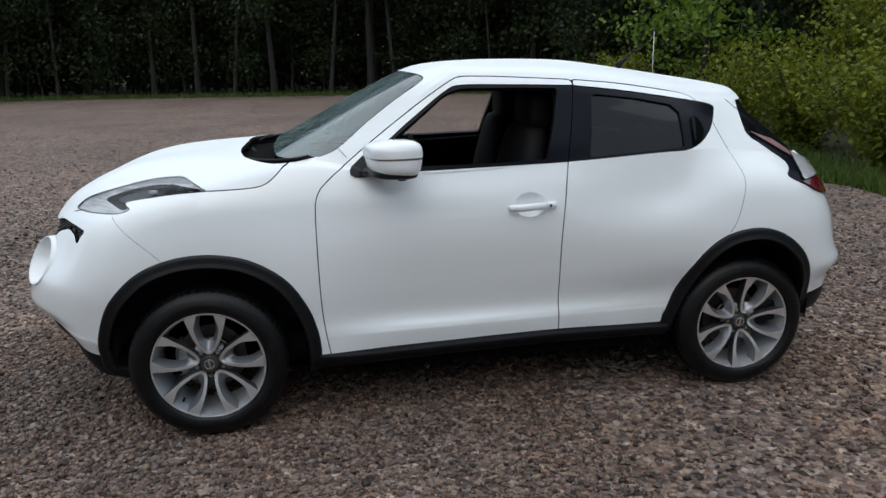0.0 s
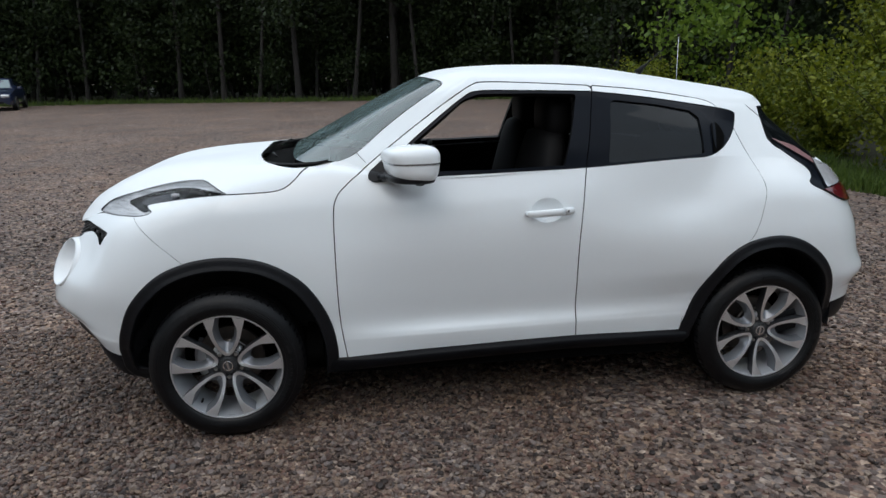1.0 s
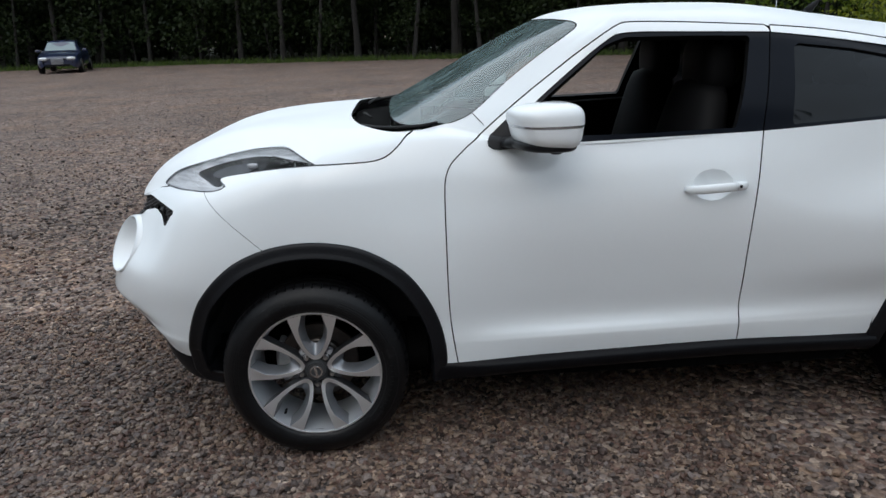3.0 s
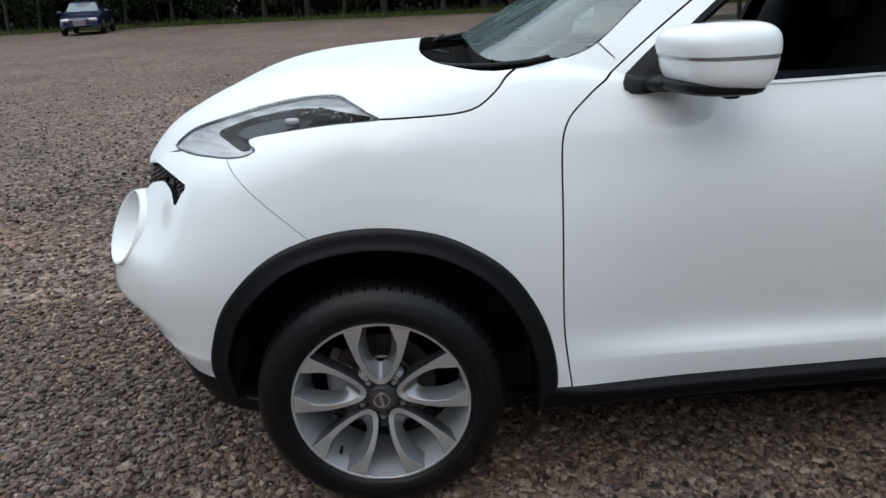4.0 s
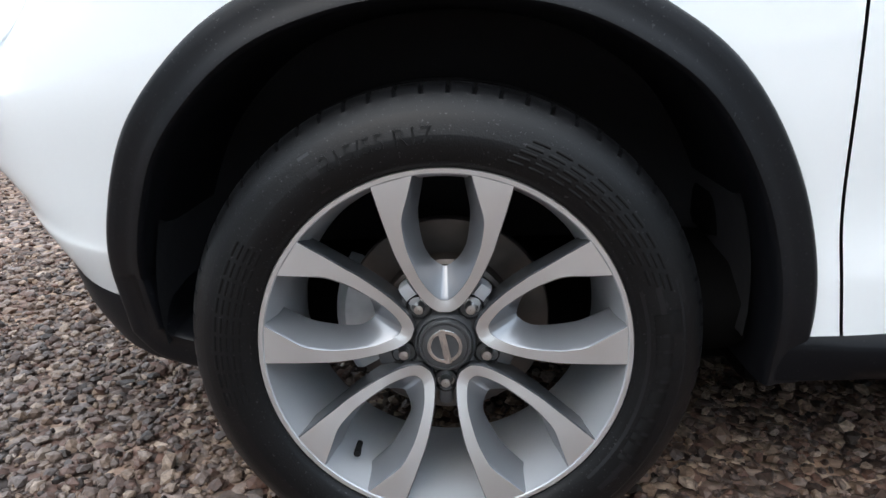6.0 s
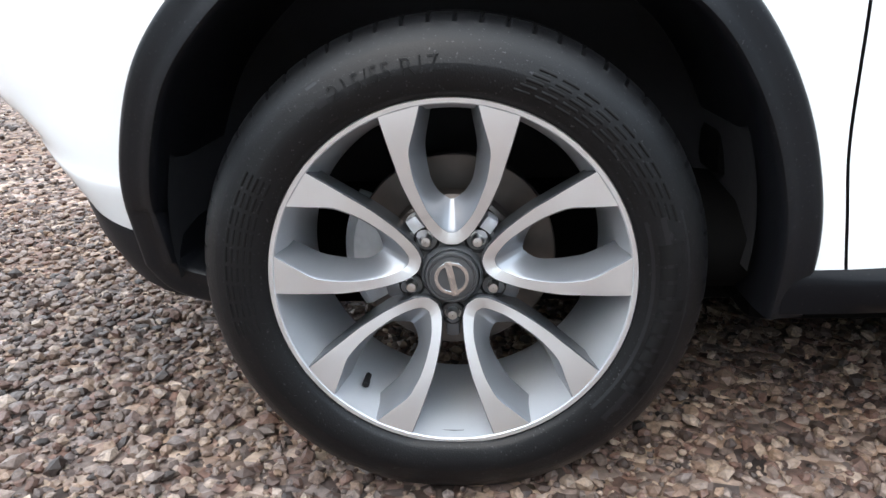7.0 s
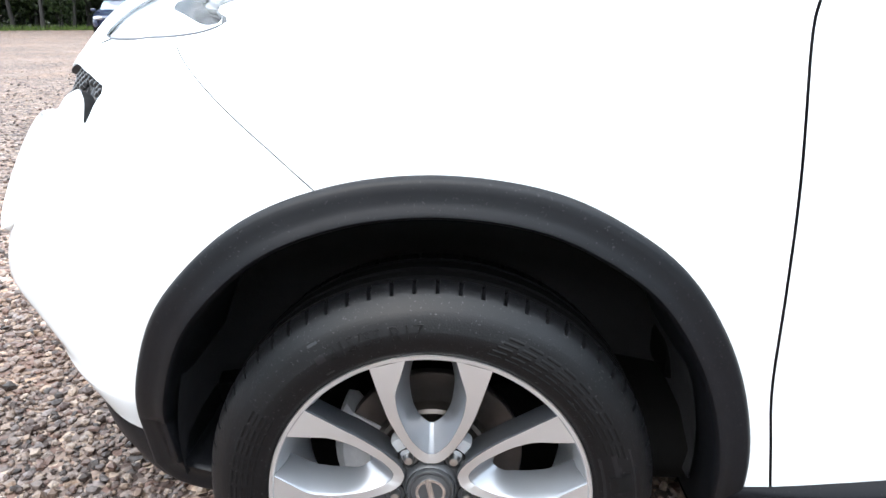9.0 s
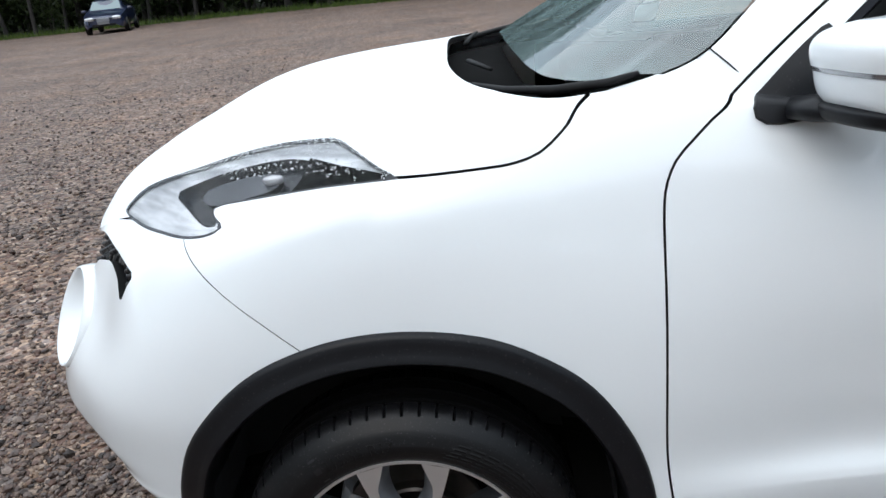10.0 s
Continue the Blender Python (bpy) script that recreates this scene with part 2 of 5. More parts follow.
def catmull(p, n, axis=0):
    """Smooth curve through the points p along one axis, n steps a span."""
    p = np.moveaxis(np.asarray(p, float), axis, 0)
    q = np.concatenate([2 * p[:1] - p[1:2], p, 2 * p[-1:] - p[-2:-1]])
    out = []
    for i in range(len(p) - 1):
        a, b, c, d = q[i:i + 4]
        for k in range(n):
            t = k / n
            out.append(.5 * (2 * b + (c - a) * t + (2 * a - 5 * b + 4 * c - d) * t * t + (3 * b - a - 3 * c + d) * t ** 3))
    out.append(p[-1])
    return np.moveaxis(np.array(out), 0, axis)


class Skin:
    """A piece of surface: points, normals and faces, which can be cut along level lines of a field."""

    def __init__(self, v, n, faces):
        self.v, self.n, self.faces = np.asarray(v, float), np.asarray(n, float), faces

    @classmethod
    def loft(cls, lines, nu, nv, upto=None):
        grid = catmull(catmull(np.array(lines), nu, 1)[:, :upto], nv, 0)
        rows, cols = grid.shape[:2]
        gu, gv = np.gradient(grid, axis=1), np.gradient(grid, axis=0)
        nor = np.cross(gv, gu)
        nor /= np.maximum(np.linalg.norm(nor, axis=2, keepdims=True), 1e-9)
        ids = np.arange(rows * cols).reshape(rows, cols)
        quads = np.stack([ids[:-1, :-1], ids[:-1, 1:], ids[1:, 1:], ids[1:, :-1]], -1).reshape(-1, 4)
        return cls(grid.reshape(-1, 3), nor.reshape(-1, 3), [tuple(q) for q in quads])

    def cut(self, f):
        """The part where f(points) > 0."""
        g = f(self.v)
        g = np.where(np.abs(g) < 1e-6, 1e-6, g)
        v, n, old, edge, faces = [], [], {}, {}, []

        def corner(i):
            if i not in old:
                old[i] = len(v)
                v.append(self.v[i]), n.append(self.n[i])
            return old[i]

        def between(i, j):
            key = (min(i, j), max(i, j))
            if key not in edge:
                i, j = key
                t = g[i] / (g[i] - g[j])
                edge[key] = len(v)
                v.append(self.v[i] + t * (self.v[j] - self.v[i])), n.append(self.n[i] + t * (self.n[j] - self.n[i]))
            return edge[key]

        keep = g > 0
        for face in self.faces:
            ks = [keep[i] for i in face]
            if all(ks):
                faces.append(tuple(corner(i) for i in face))
            elif any(ks):
                out = []
                for a, b in zip(face, face[1:] + face[:1]):
                    if keep[a]:
                        out.append(corner(a))
                    if keep[a] != keep[b]:
                        out.append(between(a, b))
                if len(out) > 2:
                    faces.append(tuple(out))
        return Skin(np.array(v).reshape(-1, 3), np.array(n).reshape(-1, 3), faces)

    def join(self, other):
        k = len(self.v)
        return Skin(np.concatenate([self.v, other.v]), np.concatenate([self.n, other.n]), self.faces + [tuple(i + k for i in f) for f in other.faces])

    def shift(self, d):
        """Moved d along its normals."""
        return Skin(self.v + d * self.n, self.n, self.faces)

    def main(self):
        """Its largest connected piece."""
        key, root = {}, {}

        def find(a):
            while root[a] != a:
                root[a] = root[root[a]]
                a = root[a]
            return a
        ids = [key.setdefault(tuple(p), len(key)) for p in np.round(self.v, 4).tolist()]
        root.update((i, i) for i in set(ids))
        for f in self.faces:
            for i in f[1:]:
                root[find(ids[i])] = find(ids[f[0]])
        home = [find(ids[f[0]]) for f in self.faces]
        best = max(set(home), key=home.count)
        return Skin(self.v, self.n, [f for f, h in zip(self.faces, home) if h == best])

    def mesh(self, name, mat, side=-1, lip=0.018, back=None):
        """The mesh on one side of the car (side -1: y negative; 0: both halves in one), with a lip folded inwards along its edges."""
        v, n, faces = self.v, self.n, self.faces
        if lip:
            key = [tuple(p) for p in np.round(v, 4).tolist()]
            count = {(key[a], key[b]) for f in faces for a, b in zip(f, f[1:] + f[:1])}
            rim = [(a, b) for f in faces for a, b in zip(f, f[1:] + f[:1])
                   if key[a] != key[b] and (key[b], key[a]) not in count and not (key[a][1] < 1e-4 and key[b][1] < 1e-4)]
            base, idx, vv, nn, ff = len(v), {}, [], [], []
            for a, b in rim:
                for i in (a, b):
                    if i not in idx:
                        idx[i] = base + len(vv)
                        m = n[i] / max(np.linalg.norm(n[i]), 1e-9)
                        vv += [v[i], v[i] - lip * m]
                        nn += [m, m]
                ff.append((idx[b], idx[a], idx[a] + 1, idx[b] + 1))
            for a, b in rim:
                e = v[b] - v[a]
                for i in (a, b):
                    out = np.cross(n[i], e)
                    nn[idx[i] - base] = nn[idx[i] - base + 1] = out / max(np.linalg.norm(out), 1e-9)
            if vv:
                v, n, faces = np.concatenate([v, vv]), np.concatenate([n, nn]), faces + ff
        if side == 0:
            k = len(v)
            v = np.concatenate([v * (1, -1, 1), v])
            n = np.concatenate([n * (1, -1, 1), n])
            faces = [f for f in faces] + [tuple(i + k for i in reversed(f)) for f in faces]
        elif side < 0:
            v, n = v * (1, -1, 1), n * (1, -1, 1)
        else:
            faces = [tuple(reversed(f)) for f in faces]
        me = bpy.data.meshes.new(name)
        me.from_pydata(v.tolist(), [], faces)
        me.materials.append(mat)
        if lip:
            me.materials.append(SEAL)
            one = [0] * len(self.faces) + [1] * (len(me.polygons) // (2 if side == 0 else 1) - len(self.faces))
            me.polygons.foreach_set("material_index", one * 2 if side == 0 else one)
        me.polygons.foreach_set("use_smooth", [True] * len(me.polygons))
        me.normals_split_custom_set_from_vertices((n / np.maximum(np.linalg.norm(n, axis=1, keepdims=True), 1e-9)).tolist())
        return me


FRONT = Skin.loft([A0, A1, A1B, A2, A3, A4, A5, A6, B1, B2, C0], 20, 10, 121)
SIDE = Skin.loft([A0, A1, A1B, A2, A3, A4, A5, A6], 20, 10)
HOOD = Skin.loft([A6, B1, B2, C0], 20, 10, 121)
TOP = Skin.loft([C0, C1, C2, C3, C4, C5], 20, 12)


def ease(skin, row0, rows, cols):
    """Lets a skin run smoothly into its neighbour across the bonnet edge, over the front of the car."""
    cut = min(cols, 121)
    for a in ("v", "n"):
        full = (FRONT.v if a == "v" else FRONT.n).reshape(-1, 121, 3)[row0:row0 + rows, :cut]
        own = (skin.v if a == "v" else skin.n).reshape(rows, cols, 3)
        w = np.clip((92 - np.arange(cut)) / 14, 0, 1)[None, :, None]
        own[:, :cut] += w * (full - own[:, :cut])


ease(SIDE, 0, 71, 241)
ease(HOOD, 70, 31, 121)
# one shading across the shoulder line behind the bonnet
side_n, hood_n = SIDE.n.reshape(71, 241, 3), HOOD.n.reshape(31, 121, 3)
mean_n = side_n[70, 80:119] + hood_n[0, 80:119]
mean_n /= np.linalg.norm(mean_n, axis=1, keepdims=True)
for r in range(11):
    side_n[70 - r, 80:119] += (1 - r / 11) ** 2 * (mean_n - side_n[70 - r, 80:119])
    hood_n[r, 80:119] += (1 - r / 11) ** 2 * (mean_n - hood_n[r, 80:119])



def spline(pts, n=6, closed=False):
    """A smooth polyline through (a, b) points."""
    p = [np.array(q, float) for q in pts]
    if closed:
        return np.array(catmull(np.array([p[-1]] + p + [p[0], p[1]]), n))[n:-n - 1]
    return np.array(catmull(np.array(p), n))


def inside(poly, ax=(0, 2)):
    """A field: the distance to a closed outline, positive within it, seen along one axis."""
    a = np.array(poly, float)
    b = np.roll(a, -1, axis=0)

    def f(v):
        p = v[:, ax]
        best, odd = np.full(len(p), 1e9), np.zeros(len(p), bool)
        for (ax_, ay), (bx, by) in zip(a, b):
            dx, dy = bx - ax_, by - ay
            t = np.clip(((p[:, 0] - ax_) * dx + (p[:, 1] - ay) * dy) / max(dx * dx + dy * dy, 1e-12), 0, 1)
            best = np.minimum(best, np.hypot(p[:, 0] - ax_ - t * dx, p[:, 1] - ay - t * dy))
            if abs(dy) > 1e-12:
                odd ^= ((ay > p[:, 1]) != (by > p[:, 1])) & (p[:, 0] < (p[:, 1] - ay) / dy * dx + ax_)
        return np.where(odd, best, -best)
    return f


def less(f, d=0.0):
    return lambda v: f(v) - d


def out_of(f, d=0.0):
    return lambda v: -f(v) - d


# outlines on the flank, in length and height
DOOR_F = np.concatenate([spline([(.535, .30), (.524, .362), (.508, .48), (.501, .58), (.498, .70), (.497, .90), (.499, 1.0), (.506, 1.045), (.524, 1.082), (.550, 1.108), (.592, 1.145), (.632, 1.173), (.668, 1.201), (.745, 1.259), (.874, 1.352),
                                 (1.035, 1.462), (1.146, 1.527), (1.21, 1.539), (1.41, 1.532), (1.713, 1.513)]),
                         spline([(1.713, 1.512), (1.677, 1.33), (1.642, 1.150), (1.614, .949), (1.601, .788), (1.602, .587), (1.607, .36), (1.609, .30)])])
DOOR_R = np.concatenate([spline([(1.609, .30), (1.607, .36), (1.602, .587), (1.601, .788), (1.614, .949), (1.642, 1.150), (1.677, 1.33), (1.713, 1.512)]),
                         spline([(1.714, 1.513), (1.95, 1.489), (2.20, 1.450), (2.31, 1.425), (2.352, 1.395), (2.395, 1.33), (2.434, 1.211), (2.489, 1.061), (2.470, .95), (2.42, .82), (2.32, .72), (2.22, .60), (2.14, .30)])])
GLASS_F = spline([(.703, 1.145), (.718, 1.173), (.760, 1.212), (.862, 1.298), (.977, 1.387), (1.10, 1.475), (1.176, 1.503), (1.402, 1.500), (1.724, 1.489)], 5).tolist() + \
    [(1.70, 1.33), (1.672, 1.153), (1.306, 1.146), (.965, 1.139), (.80, 1.134), (.72, 1.134)]
OPEN_F = [(.80, 1.162), (.80, 1.232), (.882, 1.299), (.983, 1.376), (1.105, 1.466), (1.176, 1.489), (1.402, 1.487), (1.630, 1.480), (1.592, 1.33), (1.545, 1.168), (1.2, 1.161)]
GLASS_R = [(1.615, 1.152), (1.650, 1.33), (1.685, 1.491)] + spline([(1.69, 1.491), (1.92, 1.464), (2.104, 1.437), (2.33, 1.400), (2.415, 1.383), (2.448, 1.367), (2.435, 1.340), (2.404, 1.295), (2.36, 1.250), (2.297, 1.206), (2.21, 1.180), (2.02, 1.168), (1.62, 1.152)], 5).tolist()
SAIL = spline([(.654, 1.150), (.664, 1.163), (.680, 1.177), (.712, 1.204)], 6).tolist() + [(.755, 1.238), (.800, 1.270), (.812, 1.250), (.805, 1.150)] + spline([(.800, 1.131), (.755, 1.127), (.710, 1.123), (.685, 1.1235), (.667, 1.128), (.656, 1.138)], 6).tolist()
HANDLE_D = spline([(2.262, 1.202), (2.290, 1.325), (2.318, 1.322), (2.340, 1.280), (2.326, 1.235), (2.290, 1.204)], 4, True).tolist()
HANDLE_GRIP = [(2.257, 1.198), (2.286, 1.330), (2.301, 1.330), (2.273, 1.198)]
PANE_R = [(1.750, 1.172), (1.793, 1.450), (2.02, 1.423), (2.195, 1.389), (2.230, 1.355), (2.218, 1.198), (2.02, 1.186)]
LAMP = spline([(-.556, 1.004), (-.485, 1.001), (-.410, 1.007), (-.347, 1.011), (-.300, 1.018), (-.270, 1.031), (-.288, 1.040), (-.297, 1.050), (-.264, 1.059), (-.164, 1.074), (-.069, 1.085),
               (.047, 1.095), (.020, 1.109), (-.050, 1.137), (-.079, 1.142), (-.158, 1.137), (-.236, 1.125), (-.304, 1.110), (-.365, 1.094), (-.442, 1.073), (-.500, 1.052), (-.540, 1.026)], 4, True)
LAMP_DARK = spline([(-.410, 1.056), (-.363, 1.042), (-.312, 1.030), (-.284, 1.036), (-.297, 1.049), (-.237, 1.062), (-.164, 1.074), (-.069, 1.086), (.040, 1.095), (.012, 1.103), (-.053, 1.110), (-.136, 1.119), (-.208, 1.113), (-.294, 1.096), (-.363, 1.076)], 4, True)
LAMP_TRAY = spline([(-.350, 1.067), (-.320, 1.057), (-.255, 1.070), (-.185, 1.086), (-.172, 1.098), (-.200, 1.104), (-.290, 1.088)], 4, True)
LAMP_STEP = [(-.168, 1.02), (-.158, 1.069), (-.127, 1.092), (-.119, 1.110), (-.08, 1.20), (.2, 1.20), (.2, 1.02)]
BONNET = [(-.95, .895), (-.80, .895), (-.70, .93), (-.64, .962), (-.575, .990), (-.40, 1.04), (-.15, 1.082), (.049, 1.0955)] + spline([(.051, 1.0955), (.184, 1.099), (.253, 1.103), (.302, 1.118), (.344, 1.152), (.371, 1.179), (.398, 1.194)], 4).tolist() + [(.44, 1.30), (.44, 1.5), (-.95, 1.5)]
NOSE_SEAM = spline([(-.355, 1.03), (-.349, 1.008), (-.320, .974), (-.259, .915), (-.207, .868), (-.150, .814), (-.09, .76)], 4).tolist() + [(-.05, .3), (-1.2, .3), (-1.2, 1.03)]
GRILLE = spline([(-.471, .939), (-.52, .945), (-.571, .950), (-.625, .956), (-.67, .942), (-.72, .920), (-.80, .902), (-.95, .892)], 4).tolist() + [(-.95, .76), (-.80, .80), (-.72, .84)] + spline([(-.64, .905), (-.585, .922), (-.557, .917), (-.538, .908), (-.519, .882), (-.495, .914)], 4).tolist()
COWL = spline([(.61, 1.245), (.554, 1.225), (.504, 1.209), (.449, 1.199), (.399, 1.194), (.319, 1.189), (.261, 1.190), (.202, 1.195), (.163, 1.204), (.146, 1.216)], 5).tolist() + [(.146, 1.5), (.63, 1.5)]
WHEEL_F, WHEEL_R, WHEEL_Z = 0.001, 2.53, 0.342
ARCH_F = spline([(-.470, .33), (-.472, .42), (-.448, .508), (-.407, .611), (-.357, .679), (-.288, .746), (-.222, .786), (-.150, .811), (-.074, .827), (.036, .832), (.150, .815), (.225, .788), (.300, .744), (.372, .684), (.442, .565), (.474, .460), (.484, .385), (.486, .31)], 8)
ARCH_R = spline([(2.128, .31), (2.140, .38), (2.178, .50), (2.242, .645), (2.330, .752), (2.429, .804), (2.557, .819), (2.65, .797), (2.727, .755), (2.80, .69), (2.852, .61), (2.885, .50), (2.893, .42)], 8)
TAIL = spline([(2.60, 1.24), (2.651, 1.222), (2.721, 1.197), (2.812, 1.135), (2.944, 1.085), (3.08, 1.05), (3.12, .96), (2.97, .945), (2.879, .968), (2.809, 1.003), (2.725, 1.045), (2.75, 1.075), (2.748, 1.108), (2.69, 1.155), (2.64, 1.195)], 4, True)
REAR_GLASS = [(2.612, 1.39), (2.60, 1.353), (2.588, 1.291), (2.585, 1.242), (2.612, 1.208), (2.675, 1.176), (2.73, 1.143), (3.3, 1.13), (3.3, 1.39)]


for arch in (ARCH_F, ARCH_R):
    for _ in range(22):
        arch[1:-1] = .25 * arch[:-2] + .5 * arch[1:-1] + .25 * arch[2:]
TRIM_F = np.concatenate([spline([(-.338, .268), (-.382, .273), (-.432, .296), (-.465, .350)], 4)[:-1], ARCH_F[8:], np.array([(.486, .295), (.4855, .278), (.485, .262)])])


def arch_field(line):
    """Within a wheel arch, which is open below."""
    return inside(np.concatenate([line, [(line[-1][0], -.5), (line[0][0], -.5)]]))



# ---------------------------------------------------------------- the white car
def part(name, data, mat=None, parent=None, label=""):
    """One mesh object under a thing or a part. data: a mesh or a bmesh."""
    if isinstance(data, bmesh.types.BMesh):
        me = bpy.data.meshes.new(name)
        data.to_mesh(me)
        data.free()
        data = me
    if mat and not data.materials:
        data.materials.append(mat)
    ob = new(name, data)
    ob.parent = parent
    if label:
        ob["label"] = label
    return ob


def grid_mesh(name, rows, mat, closed=False, cap=False, smooth=True, wrap=False):
    """A mesh over rows of points; closed: each row is a ring; wrap: the last row joins the first; cap: both end rings are filled."""
    rows = np.array(rows, float)
    r, c = rows.shape[:2]
    faces = []
    for i in range(r if wrap else r - 1):
        for j in range(c if closed else c - 1):
            a, b = i * c + j, i * c + (j + 1) % c
            d, e = (i + 1) % r * c + j, (i + 1) % r * c + (j + 1) % c
            faces.append((a, b, e, d))
    if cap:
        faces += [tuple(reversed(range(c))), tuple(range((r - 1) * c, r * c))]
    me = bpy.data.meshes.new(name)
    me.from_pydata(rows.reshape(-1, 3).tolist(), [], faces)
    me.polygons.foreach_set("use_smooth", [smooth] * len(me.polygons))
    bm = bmesh.new()
    bm.from_mesh(me)
    bmesh.ops.recalc_face_normals(bm, faces=bm.faces)
    bm.to_mesh(me)
    bm.free()
    me.materials.append(mat)
    return me


def sharp(me, degrees=35):
    """Smooth shading with creases at sharp edges."""
    bm = bmesh.new()
    bm.from_mesh(me)
    for e in bm.edges:
        if len(e.link_faces) == 2 and e.calc_face_angle(0) > radians(degrees):
            e.smooth = False
    bm.to_mesh(me)
    bm.free()
    return me


def lathe(name, prof, mat, n=96, axis="y", smooth=True):
    """A ring-shaped mesh: prof holds (radius, along) pairs turned about the y axis."""
    rows = [[(r * math.cos(a), s, r * math.sin(a)) for a in (2 * math.pi * k / n for k in range(n))] for r, s in prof]
    return sharp(grid_mesh(name, rows, mat, closed=True, smooth=smooth), 32)


def box(name, size, at, mat, bevel=.01, seg=2):
    bm = bmesh.new()
    bmesh.ops.create_cube(bm, size=1)
    bmesh.ops.scale(bm, vec=size, verts=bm.verts)
    if bevel:
        bmesh.ops.bevel(bm, geom=bm.edges[:], offset=bevel, segments=seg, affect="EDGES", profile=.6)
    bmesh.ops.translate(bm, vec=at, verts=bm.verts)
    me = bpy.data.meshes.new(name)
    bm.to_mesh(me)
    bm.free()
    me.polygons.foreach_set("use_smooth", [True] * len(me.polygons))
    me.materials.append(mat)
    return sharp(me, 40)


def blob(name, centre, radii, mat, e1=.6, e2=.6, nu=40, nv=24, shear=None, keep=None):
    """A rounded box between ball and block; keep: (low, high) part of its height."""
    def pw(c, e):
        return math.copysign(abs(c) ** e, c)
    lo, hi = keep or (-1, 1)
    rows = []
    for i in range(nv + 1):
        s = lo + (hi - lo) * i / nv
        v = math.asin(max(-1, min(1, math.copysign(abs(s) ** (1 / e1), s))))
        row = []
        for j in range(nu):
            u = 2 * math.pi * j / nu
            p = [radii[0] * pw(math.cos(v), e1) * pw(math.cos(u), e2), radii[1] * pw(math.cos(v), e1) * pw(math.sin(u), e2), radii[2] * s]
            if shear:
                p = shear(*p)
            row.append((centre[0] + p[0], centre[1] + p[1], centre[2] + p[2]))
        rows.append(row)
    return sharp(grid_mesh(name, rows, mat, closed=True, cap=True), 50)


def sweep(name, pts, sizes, mat, n=10, caps=True):
    """A rounded bar along points; sizes: (half width, half height) at each."""
    pts = [Vector(p) for p in pts]
    rows = []
    for i, (p, (a, b)) in enumerate(zip(pts, sizes)):
        d = (pts[min(i + 1, len(pts) - 1)] - pts[max(i - 1, 0)]).normalized()
        s = d.cross(Vector((0, 0, 1)))
        s = s.normalized() if s.length > 1e-4 else Vector((1, 0, 0))
        u = s.cross(d)
        rows.append([tuple(p + s * a * math.cos(2 * math.pi * k / n) + u * b * math.sin(2 * math.pi * k / n)) for k in range(n)])
    return grid_mesh(name, rows, mat, closed=True, cap=caps)


car = tagged(new("car"), "white compact crossover car with black wheel arch trims, parked on gravel", "car")

GAP = .0023
in_lamp, in_door_f, in_door_r = inside(LAMP), inside(DOOR_F), inside(DOOR_R)
in_glass_f, in_glass_r, in_bonnet, in_nose, in_cowl, in_grille = inside(GLASS_F), inside(GLASS_R), inside(BONNET), inside(NOSE_SEAM), inside(COWL), inside(GRILLE)
in_arch_f, in_arch_r = arch_field(ARCH_F), arch_field(ARCH_R)
in_well = inside([(.147, -.2)] + spline([(.147, .0), (.148, .15), (.150, .25), (.157, .35), (.176, .46), (.203, .54), (.232, .60), (.262, .64), (.31, .685), (.355, .705), (.403, .710), (.50, .72)], 4).tolist() + [(.70, .72), (.70, -.2)], (0, 1))


def in_scuttle(v):
    """The well in front of the windscreen, a rounded outline in plan that runs into the pillar's foot."""
    w = np.clip((v[:, 0] - .36) / .08, 0, 1)
    return (1 - w) * in_well(v) + w * in_cowl(v)


SCREEN = spline([(.30, 1.16), (.42, 1.185), (.504, 1.207), (.61, 1.245), (.751, 1.353), (.885, 1.446), (.992, 1.512), (1.022, 1.535), (1.008, 1.549), (.978, 1.5565)], 4).tolist() + [(.90, 1.60), (.2, 1.60), (.1, 1.2)]
in_screen = inside(SCREEN)
RING_N = Vector((-.7345, -.509, .4484)).normalized()
RING_A = RING_N.cross(Vector((0, 0, 1))).normalized()
RING_B = RING_A.cross(RING_N)
in_fog = inside([(.509 - .110 * 1.075 * (math.cos(a) * RING_A.y + math.sin(a) * RING_B.y), .771 + .110 * 1.075 * (math.cos(a) * RING_A.z + math.sin(a) * RING_B.z)) for a in (2 * math.pi * k / 40 for k in range(40))], (1, 2))
in_tail_lamp = inside(TAIL)
in_bowl = lambda v: 1 - np.hypot((v[:, 0] - 1.452) / .074, (v[:, 2] - .976) / .056)
flank = SIDE.cut(out_of(in_arch_f)).cut(out_of(in_arch_r))
nose = flank.cut(less(in_nose, GAP * .35)).cut(out_of(in_lamp, GAP * .5)).cut(out_of(in_grille)).cut(lambda v: np.maximum(-in_fog(v), v[:, 0] + .45)).cut(out_of(in_bonnet, 0)).main()
part("front_bumper", nose.mesh("front_bumper", PAINT, 0), parent=car)
wing = flank.cut(out_of(in_nose, GAP * .35)).cut(out_of(in_lamp, GAP * .5)).cut(out_of(in_bonnet, GAP)).cut(out_of(in_door_f, GAP)).cut(lambda v: 1.0 - v[:, 0])
corner = HOOD.cut(out_of(in_bonnet, GAP)).cut(out_of(in_lamp, .0002)).cut(out_of(in_scuttle)).cut(out_of(in_door_f, GAP)).cut(lambda v: v[:, 0] + .33)
wing = wing.join(corner)
lid = lambda v: in_bonnet(v) - GAP * np.clip((v[:, 0] + .50) / .05, 0, 1)
